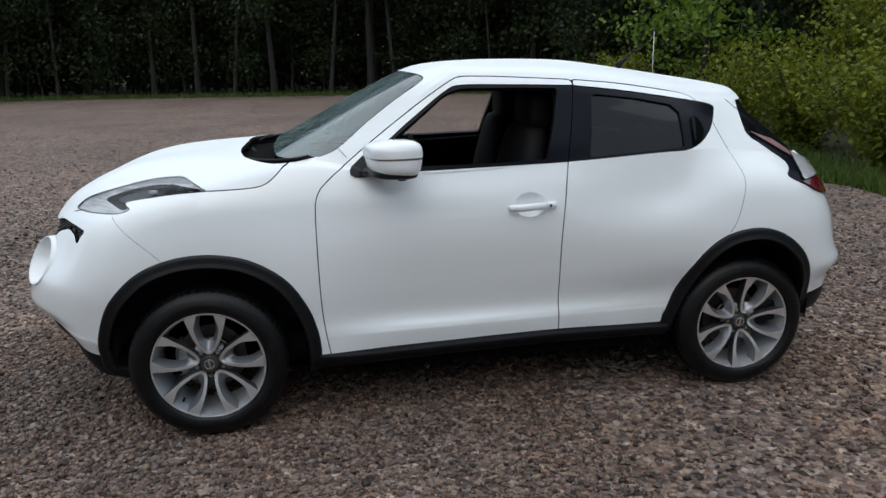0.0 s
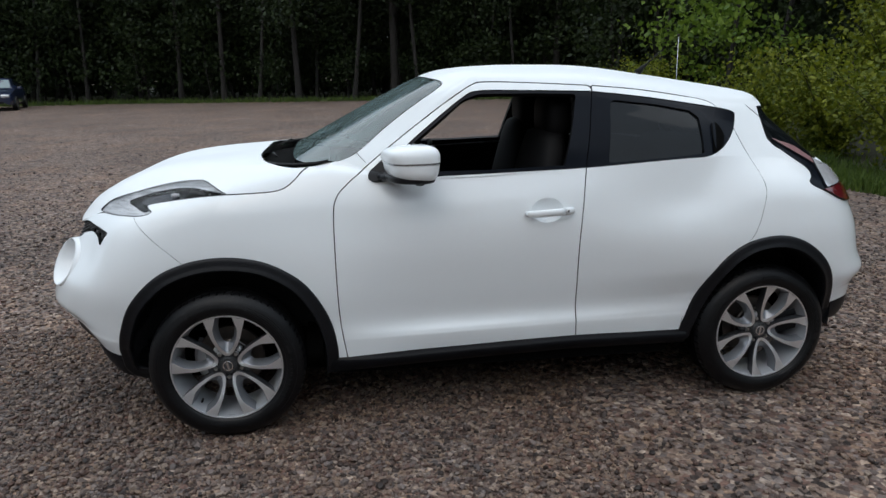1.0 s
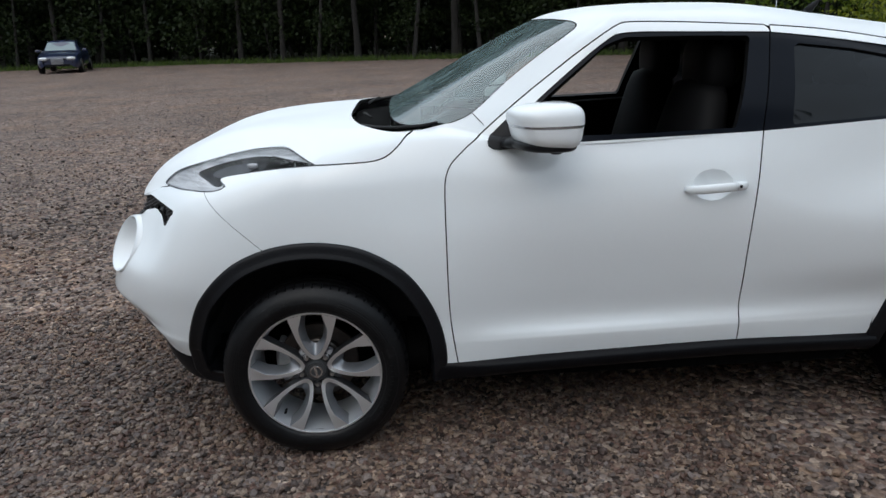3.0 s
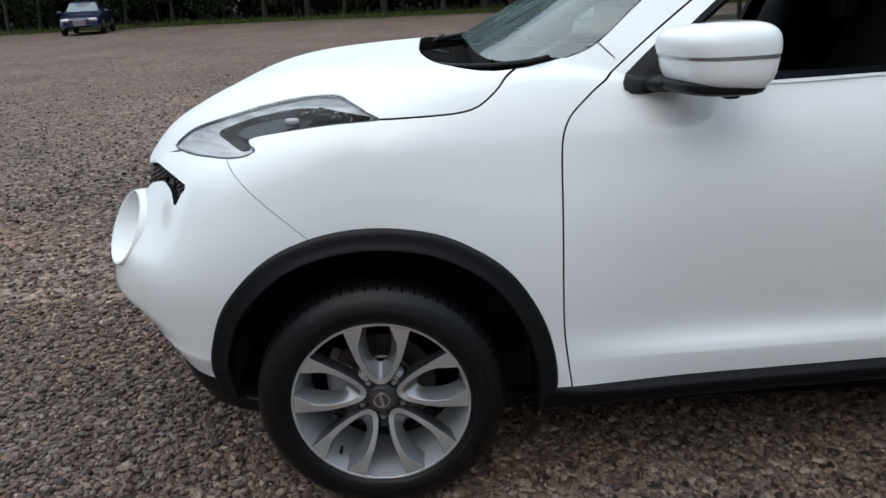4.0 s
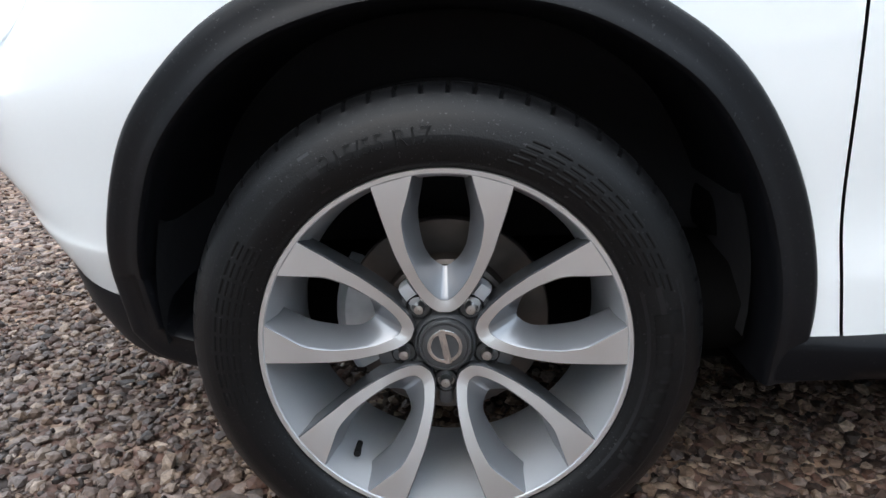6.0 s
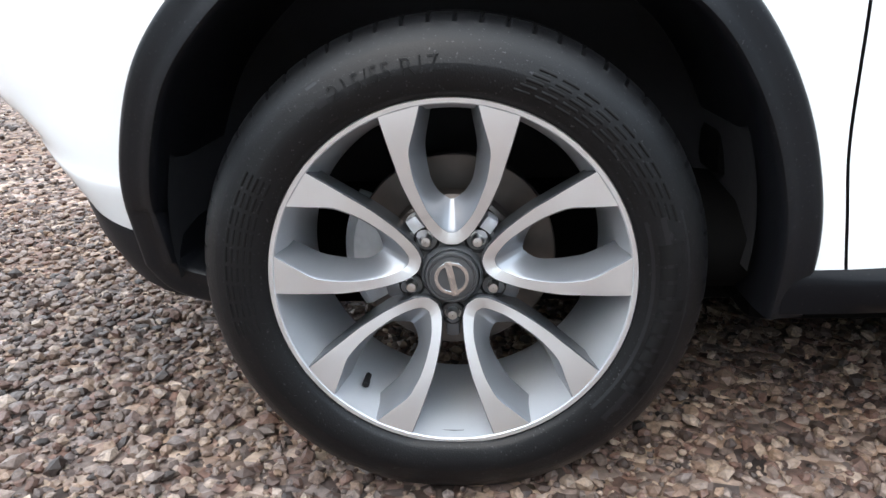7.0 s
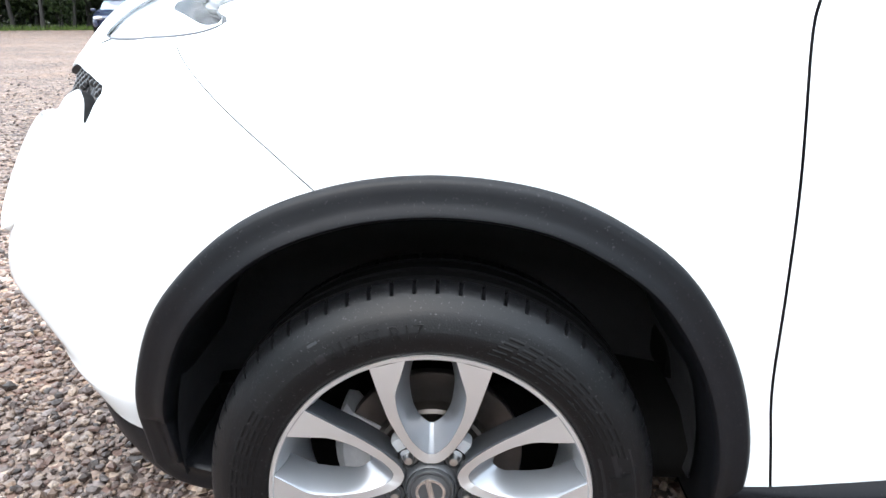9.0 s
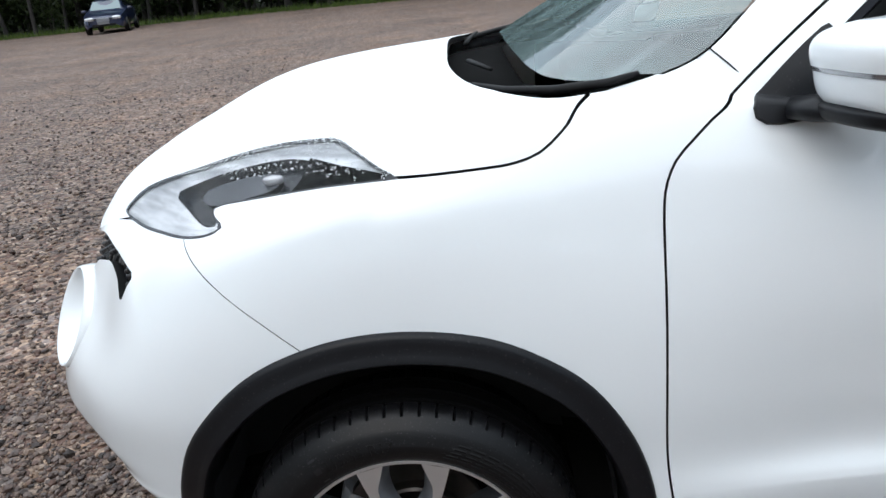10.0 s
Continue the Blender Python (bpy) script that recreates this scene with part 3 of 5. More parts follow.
bonnet = HOOD.cut(lid).cut(out_of(in_lamp, .0002)).cut(out_of(in_scuttle)).join(SIDE.cut(lid).cut(out_of(in_lamp, .0002)).cut(lambda v: .6 - v[:, 0]))
part("bonnet", bonnet.mesh("bonnet", WET_PAINT, 0), parent=car)
shell = TOP.cut(out_of(in_screen, .002)).cut(out_of(in_door_f, GAP)).cut(out_of(in_door_r, GAP)).cut(out_of(in_glass_f)).cut(out_of(in_glass_r)).cut(out_of(in_cowl))
rear_glass = inside(REAR_GLASS)
roof = shell.cut(out_of(rear_glass)).cut(out_of(in_tail_lamp, .001))
rear_gap = lambda v: GAP * np.where(v[:, 0] > 2.2, .4, 1)
quarter = flank.cut(lambda v: -in_door_r(v) - rear_gap(v)).cut(lambda v: v[:, 0] - 2.0).cut(out_of(in_tail_lamp, .001))
part("roof", roof.mesh("roof", WET_PAINT, 0), parent=car)
part("rear_window", TOP.cut(rear_glass).shift(-.003).mesh("rear_window", TINT, 0, lip=0), parent=car, label="dark tinted rear window")
part("rear_quarter", quarter.mesh("rear_quarter", PAINT, 0), parent=car)
part("windscreen", TOP.cut(less(in_screen, .002)).cut(lambda v: 1.3 - v[:, 0]).shift(-.002).mesh("windscreen", PANE, 0, lip=0), parent=car, label="wet windscreen reflecting the trees")
cowl_skin = HOOD.cut(less(in_scuttle, -.01)).shift(-.050)
part("cowl_panel", cowl_skin.mesh("cowl_panel", DARK, 0, lip=0), parent=car, label="black plastic scuttle below the windscreen")

for side in (-1, 1):
    part("front_wing", wing.mesh("front_wing", PAINT, side), parent=car)
    sk = flank.cut(less(in_door_f, GAP)).cut(out_of(in_bowl)).join(HOOD.cut(less(in_door_f, GAP))).join(TOP.cut(less(in_door_f, GAP)).cut(out_of(in_glass_f)))
    door_f = part("front_door", sk.mesh("front_door", PAINT, side), parent=car)
    shut = lambda v: in_door_r(v) - rear_gap(v)
    sk = flank.cut(shut).join(TOP.cut(shut).cut(out_of(in_glass_r)))
    door_r = part("rear_door", sk.mesh("rear_door", PAINT, side), parent=car)
    in_open = inside(OPEN_F)
    part("window_frame", TOP.cut(less(in_glass_f, .001)).cut(less(in_door_f, GAP)).cut(out_of(in_open)).shift(-.004).mesh("window_frame", GLOSS_BLACK, side, lip=.03), parent=door_f, label="gloss black window frame")
    in_pane = inside(PANE_R)
    part("window_frame", TOP.cut(less(in_glass_r, .001)).cut(out_of(in_door_f, GAP)).cut(out_of(in_pane)).shift(-.004).mesh("window_frame", GLOSS_BLACK, side, lip=.012), parent=door_r, label="gloss black window frame")
    part("window_pane", TOP.cut(less(in_pane, -.002)).shift(-.013).mesh("window_pane", TINT, side, lip=0), parent=door_r, label="dark tinted privacy glass")
    # head lamp: a lens that swells out over a bright bezel, a dark well with a grey tray, a projector and a black corner
    skin_l = SIDE.cut(less(in_lamp, 0)).cut(lambda v: .3 - v[:, 0]).join(HOOD.cut(less(in_lamp, 0)))
    depth_l = np.clip(in_lamp(skin_l.v) / .028, 0, 1)
    swell = (.016 * np.sin(depth_l * math.pi / 2) * np.clip((skin_l.v[:, 0] + .56) / .25, .25, 1))[:, None]
    lens = Skin(skin_l.v + skin_l.n * (.002 + swell), skin_l.n, skin_l.faces)
    lamp_me = lens.mesh("headlamp", LENS, side, lip=0)
    lamp = part("headlamp", lamp_me, parent=car, label="swept-back clear headlamp with rain drops")
    in_dark, in_step = inside(LAMP_DARK), inside(LAMP_STEP)
    wide = SIDE.cut(less(in_lamp, -.004)).cut(lambda v: .3 - v[:, 0]).join(HOOD.cut(less(in_lamp, -.004)))
    part("gasket", wide.cut(out_of(less(in_lamp, .0028))).shift(-.001).mesh("gasket", LAMP_EDGE, side, lip=0), parent=lamp)
    part("reflector", wide.cut(out_of(in_dark)).shift(-.006).mesh("reflector", LAMP_SILVER, side, lip=.02), parent=lamp)
    part("corner_panel", skin_l.cut(less(in_dark, -.002)).cut(in_step).shift(-.003).mesh("corner_panel", DARK, side, lip=0), parent=lamp)
    part("housing", skin_l.cut(less(in_dark, -.003)).shift(-.026).mesh("housing", LAMP_BLACK, side, lip=0), parent=lamp)
    part("tray", skin_l.cut(inside(LAMP_TRAY)).cut(out_of(in_step)).shift(-.014).mesh("tray", LAMP_GREY, side, lip=.01), parent=lamp, label="grey inner tray")
    eye_at = skin_l.v[np.argmin((skin_l.v[:, 0] + .185) ** 2 + (skin_l.v[:, 2] - 1.097) ** 2)]
    part("projector", blob("projector", (eye_at[0], side * (eye_at[1] - .004), eye_at[2] - .008), (.020, .012, .010), CLEAR_LENS, .8, .8, 20, 12), parent=lamp, label="small clear projector lens")
    # handle bowl
    bowl = flank.cut(less(in_bowl, 0))
    bowl = Skin(bowl.v - bowl.n * (.022 * np.clip(1.6 * in_bowl(bowl.v), 0, 1) ** .8)[:, None], bowl.n, bowl.faces)
    bm_b = bpy.data.meshes.new("handle_bowl")
    flip = bowl.v * (1, side, 1)
    bm_b.from_pydata(flip.tolist(), [], [tuple(f) if side < 0 else tuple(reversed(f)) for f in bowl.faces])
    bm_b.polygons.foreach_set("use_smooth", [True] * len(bm_b.polygons))
    part("handle_bowl", bm_b, PAINT, door_f)
    # tail lamp
    tl = SIDE.cut(less(in_tail_lamp, 0)).join(TOP.cut(less(in_tail_lamp, 0))).cut(lambda v: v[:, 1] - .33)
    tail = part("tail_lamp", tl.cut(lambda v: 1.02 - v[:, 2] + .1 * (v[:, 0] - 2.85)).cut(lambda v: v[:, 0] - 2.79).shift(.012).mesh("tail_lamp", RED_LENS, side, lip=.02), parent=car, label="boomerang-shaped red and clear tail lamp")
    part("upper_lens", tl.cut(lambda v: 2.795 - v[:, 0]).cut(lambda v: v[:, 2] - 1.27 + .62 * (v[:, 0] - 2.5) - .032).shift(.012).mesh("upper_lens", PINK_LENS, side, lip=.02), parent=tail, label="pinkish upper lens")
    part("clear_lens", tl.cut(lambda v: np.minimum(v[:, 2] - 1.025 - .1 * (v[:, 0] - 2.85), v[:, 0] - 2.800)).shift(.013).mesh("clear_lens", CLEAR_LENS, side, lip=.02), parent=tail, label="clear middle lens")
    part("lamp_edge", tl.shift(.004).mesh("lamp_edge", GLOSS_BLACK, side, lip=.02), parent=tail)
    # lining of the cabin
    cab = SIDE.cut(lambda v: np.minimum(v[:, 0] - .45, 2.72 - v[:, 0])).cut(lambda v: v[:, 2] - .40).cut(out_of(in_arch_r)).shift(-.06)
    cab = cab.join(TOP.cut(out_of(in_screen, .01)).cut(out_of(in_open, .012)).cut(out_of(in_pane, .01)).cut(out_of(rear_glass, .01)).cut(lambda v: 2.9 - v[:, 0]).shift(-.035))
    part("cabin_lining", cab.mesh("cabin_lining", CABIN, side, lip=0), parent=car)


def surface_y(x, z):
    """How far the flank stands out at a place."""
    d = (SIDE.v[:, 0] - x) ** 2 + (SIDE.v[:, 2] - z) ** 2 + 1e-6
    k = np.argsort(d)[:6]
    w = 1 / d[k] ** 1.5
    return float((SIDE.v[k, 1] * w).sum() / w.sum())


def arch_trim(line, width, side):
    """A rounded plastic band that follows the edge of a wheel arch."""
    rows = []
    out = np.array([surface_y(p[0], max(p[1], .37)) - .25 * max(0, .37 - p[1]) for p in line])
    for _ in range(30):
        out[1:-1] = .25 * out[:-2] + .5 * out[1:-1] + .25 * out[2:]
    for k, p in enumerate(line):
        d = line[min(k + 1, len(line) - 1)] - line[max(k - 1, 0)]
        d = d / np.hypot(*d)
        inw = np.array([d[1], -d[0]])
        y0 = out[k]
        rows.append([(p[0] + inw[0] * q, side * (y0 + dy), p[1] + inw[1] * q) for q, dy in (
            (-.004, -.012), (-.004, .004), (0, .010), (.005, .013), (width * .3, .0150), (width * .5, .0165), (width * .68, .0195), (width * .82, .0235), (width * .91, .0245), (width * .97, .0215), (width + .002, .012), (width + .005, -.02), (width + .006, -.085), (width + .006, -.30))])
    return sharp(grid_mesh("wheel_arch_trim", rows, TRIM), 50)


def liner(cx, cz, r, side):
    rows = [[(cx + q * math.cos(a), side * y, cz + q * math.sin(a)) for a in (math.pi * (-.05 + 1.10 * k / 40) for k in range(41))]
            for q, y in ((r, .79), (r, .56), (r * .6, .50), (.02, .50))]
    return grid_mesh("wheel_arch_liner", rows, LINER)


for side in (-1, 1):
    part("wheel_arch_trim", arch_trim(TRIM_F, .052, side), parent=car, label="black plastic front wheel arch trim")
    part("wheel_arch_trim", arch_trim(ARCH_R, .050, side), parent=car, label="black plastic rear wheel arch trim")
    part("wheel_arch_liner", liner(.006, .385, .412, side), parent=car)
    part("wheel_arch_liner", liner(2.52, .385, .385, side), parent=car)
    # sill
    rows = []
    for k in range(41):
        x = .448 + (2.16 - .448) * k / 40
        y0, z0 = surface_y(x, .352), float(np.interp(x, [.45, .9, 1.58, 2.13], [.336, .341, .357, .347]))
        ease_in = min(1, max(0, (x - .44) / .30)) ** .7
        rows.append([(x, side * (y0 + (dy * ease_in if dy > 0 else dy)), z0 + dz) for dy, dz in ((-.03, .012), (-.006, .003), (.004, -.003), (.020, -.012), (.025, -.020), (.021, -.044), (.006, -.064), (-.05, -.082), (-.14, -.088))])
    part("sill", sharp(grid_mesh("sill", rows, SILL), 50), parent=car, label="black plastic sill trim")
# front lip below the bumper
edge = catmull(np.array(A0), 10)[:32]
rows = []
for side, es in ((-1, edge[::-1]), (1, edge[1:])):
    for x, y, z in es:
        t = min(1, max(0, (x + .80) / .34))
        rows.append([(x + a * (1 - .5 * t), side * max(y - b, 0), z + c * (1 + .40 * t)) for a, b, c in ((.012, .006, .012), (.0, .001, 0), (.002, .001, -.010), (.014, .006, -.042), (.040, .02, -.075), (.14, .08, -.085))])
part("front_lip", sharp(grid_mesh("front_lip", rows, TRIM), 50), parent=car, label="black plastic lip under the bumper")
edge = catmull(np.array(A0), 10)[-29:]
rows = []
for side, es in ((-1, edge), (1, edge[::-1][1:])):
    for x, y, z in es:
        rows.append([(x - a, side * max(y - b, 0), z + c) for a, b, c in ((.012, .006, .012), (0, .0, 0), (-.003, .0, -.008), (.004, .002, -.05), (.02, .012, -.10), (.10, .06, -.12))])
part("rear_lip", sharp(grid_mesh("rear_lip", rows, TRIM), 50), parent=car, label="black plastic lower rear bumper")
part("underbody", box("underbody", (3.3, 1.2, .20), (1.2, 0, .29), DARK, .03), parent=car)
part("floor_tray", box("floor_tray", (1.66, 1.46, .12), (1.27, 0, .27), DARK, .03), parent=car)


# fog lamp tubes and grille
def ring_rows(prof, side):
    """Rings about the lamp's slanted axis; prof: (share of the radius, depth back into the bumper)."""
    rows = []
    for q, d in prof:
        row = []
        for k in range(64):
            a = 2 * math.pi * k / 64
            p = Vector((-.752, -.509, .771)) + (RING_A * math.cos(a) + RING_B * math.sin(a)) * .110 * q
            row.append((p.x + d, p.y * -side, p.z))
        rows.append(row)
    return rows


for side in (-1, 1):
    tube_ = ring_rows([(1.075, .26), (1.075, .10), (1.07, .03), (1.055, .010), (1.03, .001), (1.0, 0), (.975, .004), (.95, .02), (.915, .06), (.89, .11), (.87, .16)], side)
    ring = part("fog_lamp_surround", sharp(grid_mesh("fog_lamp_surround", tube_, PAINT, closed=True), 60), parent=car, label="round white bumper lamp surround")
    part("fog_lamp", grid_mesh("fog_lamp", ring_rows([(.895, .125), (.6, .115), (.3, .11), (.01, .108)], side), FOG_GREY, closed=True), parent=ring, label="grey fog lamp lens")
grille_skin = SIDE.cut(out_of(in_fog, -.02)).cut(lambda v: np.minimum(np.minimum(-.40 - v[:, 0], v[:, 2] - .66), 1.0 - v[:, 2])).shift(-.035)
grille = part("grille", grille_skin.mesh("grille", DARK, 0, lip=0), parent=car, label="black honeycomb grille")

rows = [[(x, y, z) for y, z in ((0, .42), (.50, .42), (.70, .40), (.765, .36), (.755, .30), (.70, .262))] for x in (.34, .40, .48, .56)]
for side in (-1, 1):
    part("splash_guard", grid_mesh("splash_guard", [[(x, side * y, z) for x, y, z in r] for r in rows], DARK), parent=car)

# slanted bars of the grille
for k in range(-9, 10):
    bar = [[(-.775 + .55 * abs(y) ** 2.0 + d, y, z) for z, d in ((.80, .02), (.86, 0), (.93, .035), (.93, .05), (.80, .05))] for y in (k * .07 - .008, k * .07 + .008)]
    part("grille_bar", grid_mesh("grille_bar", bar, GRILLE_MAT, closed=True, cap=True), parent=grille)
cell = box("grille_cell", (.012, .007, .012), (0, 0, 0), GRILLE_MAT, .003, 1)
places = []
for k in range(24):
    for j in range(9):
        x, z = -.70 + .0105 * k, .862 + .0115 * j + (.0057 if k % 2 else 0)
        if in_grille(np.array([(x, 0, z)]))[0] > .006 and x < -.482:
            places.append((x, surface_y(x, z), z))
for side in (-1, 1):
    for x, y, z in places:
        o = part("grille_cell", cell, parent=grille)
        o.matrix_basis = Matrix.Translation((x + .012, side * (y - .014), z)) @ Matrix.Rotation(radians(45), 4, "Y")
# joint between wing and pillar
seam = []
for x, z in ((.585, 1.232), (.61, 1.246), (.635, 1.220), (.66, 1.193)):
    d = (TOP.v[:, 0] - x) ** 2 + (TOP.v[:, 2] - z) ** 2
    k = np.argsort(d)[0]
    seam.append((x, TOP.v[k, 1] + (x - TOP.v[k, 0]) * .3, z))



# ---------------------------------------------------------------- wheels
def spoke_pair():
    """Two spokes that leave the hub as a V round a petal-shaped opening, pointing up; the face towards -y."""
    inner = spline([(.0345, .2345), (.0420, .206), (.0492, .179), (.0488, .160), (.0440, .134), (.0300, .096), (.0165, .0745), (.0065, .0645), (.0, .0630)], 5)
    outer = spline([(.0885, .2195), (.0840, .203), (.0785, .183), (.0710, .157), (.0625, .129), (.0460, .091), (.0265, .0590), (.0110, .0455), (.0, .0435)], 5)
    bm = bmesh.new()
    for s in (1, -1):
        cols = []
        for (xi, zi), (xo, zo) in zip(inner, outer):
            r = math.hypot((xi + xo) / 2, (zi + zo) / 2)
            y = -.845 + .030 * max(0, (.235 - r) / .18) ** 1.5
            pi, po = Vector((s * xi, y, zi)), Vector((s * xo, y, zo))
            d = (po - pi).normalized() * .0016
            deep = .052
            ramp = min(1, max(0, (.125 - zi) / .06))
            ci, cm = Vector((s * xi * .68, y + deep * (1 - .5 * ramp), zi + .002 + .036 * ramp)), Vector((s * xo * .94, y + deep, zo))
            cols.append([bm.verts.new(p) for p in (ci, pi.lerp(ci, .06), pi + d, po - d, po.lerp(cm, .05), cm)])
        for a, b in zip(cols, cols[1:]):
            for j in range(5):
                f = [a[j], a[j + 1], b[j + 1], b[j]]
                f = bm.faces.new(f if s < 0 else f[::-1])
                f.smooth = True
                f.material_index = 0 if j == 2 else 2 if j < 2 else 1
    bmesh.ops.remove_doubles(bm, verts=bm.verts, dist=1e-5)
    bmesh.ops.recalc_face_normals(bm, faces=bm.faces)
    for e in bm.edges:
        if len(e.link_faces) == 2 and e.calc_face_angle(0) > radians(28):
            e.smooth = False
    me = bpy.data.meshes.new("twin_spoke")
    bm.to_mesh(me)
    bm.free()
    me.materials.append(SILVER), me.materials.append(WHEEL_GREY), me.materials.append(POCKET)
    return me


WALL = [(.236, -.83), (.243, -.840), (.2445, -.8465), (.2475, -.848), (.2495, -.851), (.254, -.854), (.262, -.857), (.272, -.8595), (.284, -.860), (.2855, -.8595), (.302, -.855), (.311, -.850), (.313, -.8475), (.321, -.841), (.330, -.832), (.3365, -.822)]


def wall_y(r):
    """How far out the tyre wall stands at a radius."""
    return float(np.interp(r, [a for a, b in WALL], [b for a, b in WALL]))


def tyre_mesh():
    """A road tyre with ribs on the wall and notched tread shoulders."""
    prof = [(.226, -.655), (.238, -.645), (.262, -.632), (.300, -.635), (.325, -.652), (.337, -.675), (.3405, -.71), (.3415, -.715), (.335, -.717), (.335, -.724), (.3418, -.726),
            (.3420, -.756), (.335, -.758), (.335, -.765), (.3420, -.767), (.3415, -.79), (.335, -.792), (.335, -.799), (.341, -.801), (.3395, -.812), (.3365, -.822), (.330, -.832), (.321, -.841), (.313, -.8482), (.311, -.8496), (.302, -.855),
            (.2855, -.8595), (.284, -.860), (.272, -.8595), (.262, -.857), (.254, -.854), (.2495, -.851), (.2475, -.848), (.2445, -.8465), (.243, -.840), (.236, -.83)]
    n = 650
    rows = []
    for i, (r, y) in enumerate(prof):
        row = []
        for k in range(n):
            a = 2 * math.pi * k / n
            q = r
            if i in (18, 19, 20, 5) and k % 10 == 0:
                q -= .0065
            elif i in (4, 6) and k % 10 == 0:
                q -= .0045
            flat = .004 * max(0, -math.sin(a) - .97) / .03
            row.append((q * math.cos(a), y, q * math.sin(a) + flat))
        rows.append(row)
    me = sharp(grid_mesh("tyre", rows, RUBBER, closed=True), 30)
    me.materials.append(TREAD)
    me.polygons.foreach_set("material_index", [1 if k // n < 18 else 0 for k in range(len(me.polygons))])
    return me


def wall_letters(text, size, radius, angle, mat, name, flip=False):
    """Raised writing on the tyre wall, bent round the hub; angle of its middle, degrees from the top, clockwise."""
    cu = bpy.data.curves.new(name, "FONT")
    cu.body, cu.size, cu.align_x, cu.extrude, cu.resolution_u = text, size, "CENTER", .0014, 2
    tmp = bpy.data.objects.new("letters_tmp", cu)
    me = bpy.data.meshes.new_from_object(tmp)
    bpy.data.objects.remove(tmp)
    for v in me.vertices:
        a = radians(angle) + v.co.x / radius
        r = radius + v.co.y - size * .35
        v.co = (r * math.sin(a), wall_y(r) - .0002 - v.co.z, r * math.cos(a))
    me.materials.clear()
    me.materials.append(mat)
    me.name = name
    return me


def wall_bar(r0, r1, a0, a1, mat, name="wall_mark", up=.0012):
    rows = []
    for r in (r0 - .0006, r0, (r0 + r1) / 2, r1, r1 + .0006):
        y = wall_y(r) + (.0006 if r in (r0 - .0006, r1 + .0006) else -up)
        rows.append([(r * math.sin(a), y, r * math.cos(a)) for a in (radians(a0 + (a1 - a0) * k / 12) for k in range(13))])
    return grid_mesh(name, rows, mat)


def bolt_mesh():
    return lathe("wheel_bolt", [(.0125, .012), (.0125, 0), (.0118, -.0012), (.0095, -.0016), (.009, .001), (.0085, .0015), (.0080, -.0005), (.0076, -.011), (.0062, -.0145), (.0005, -.0152)], BOLT, 20)


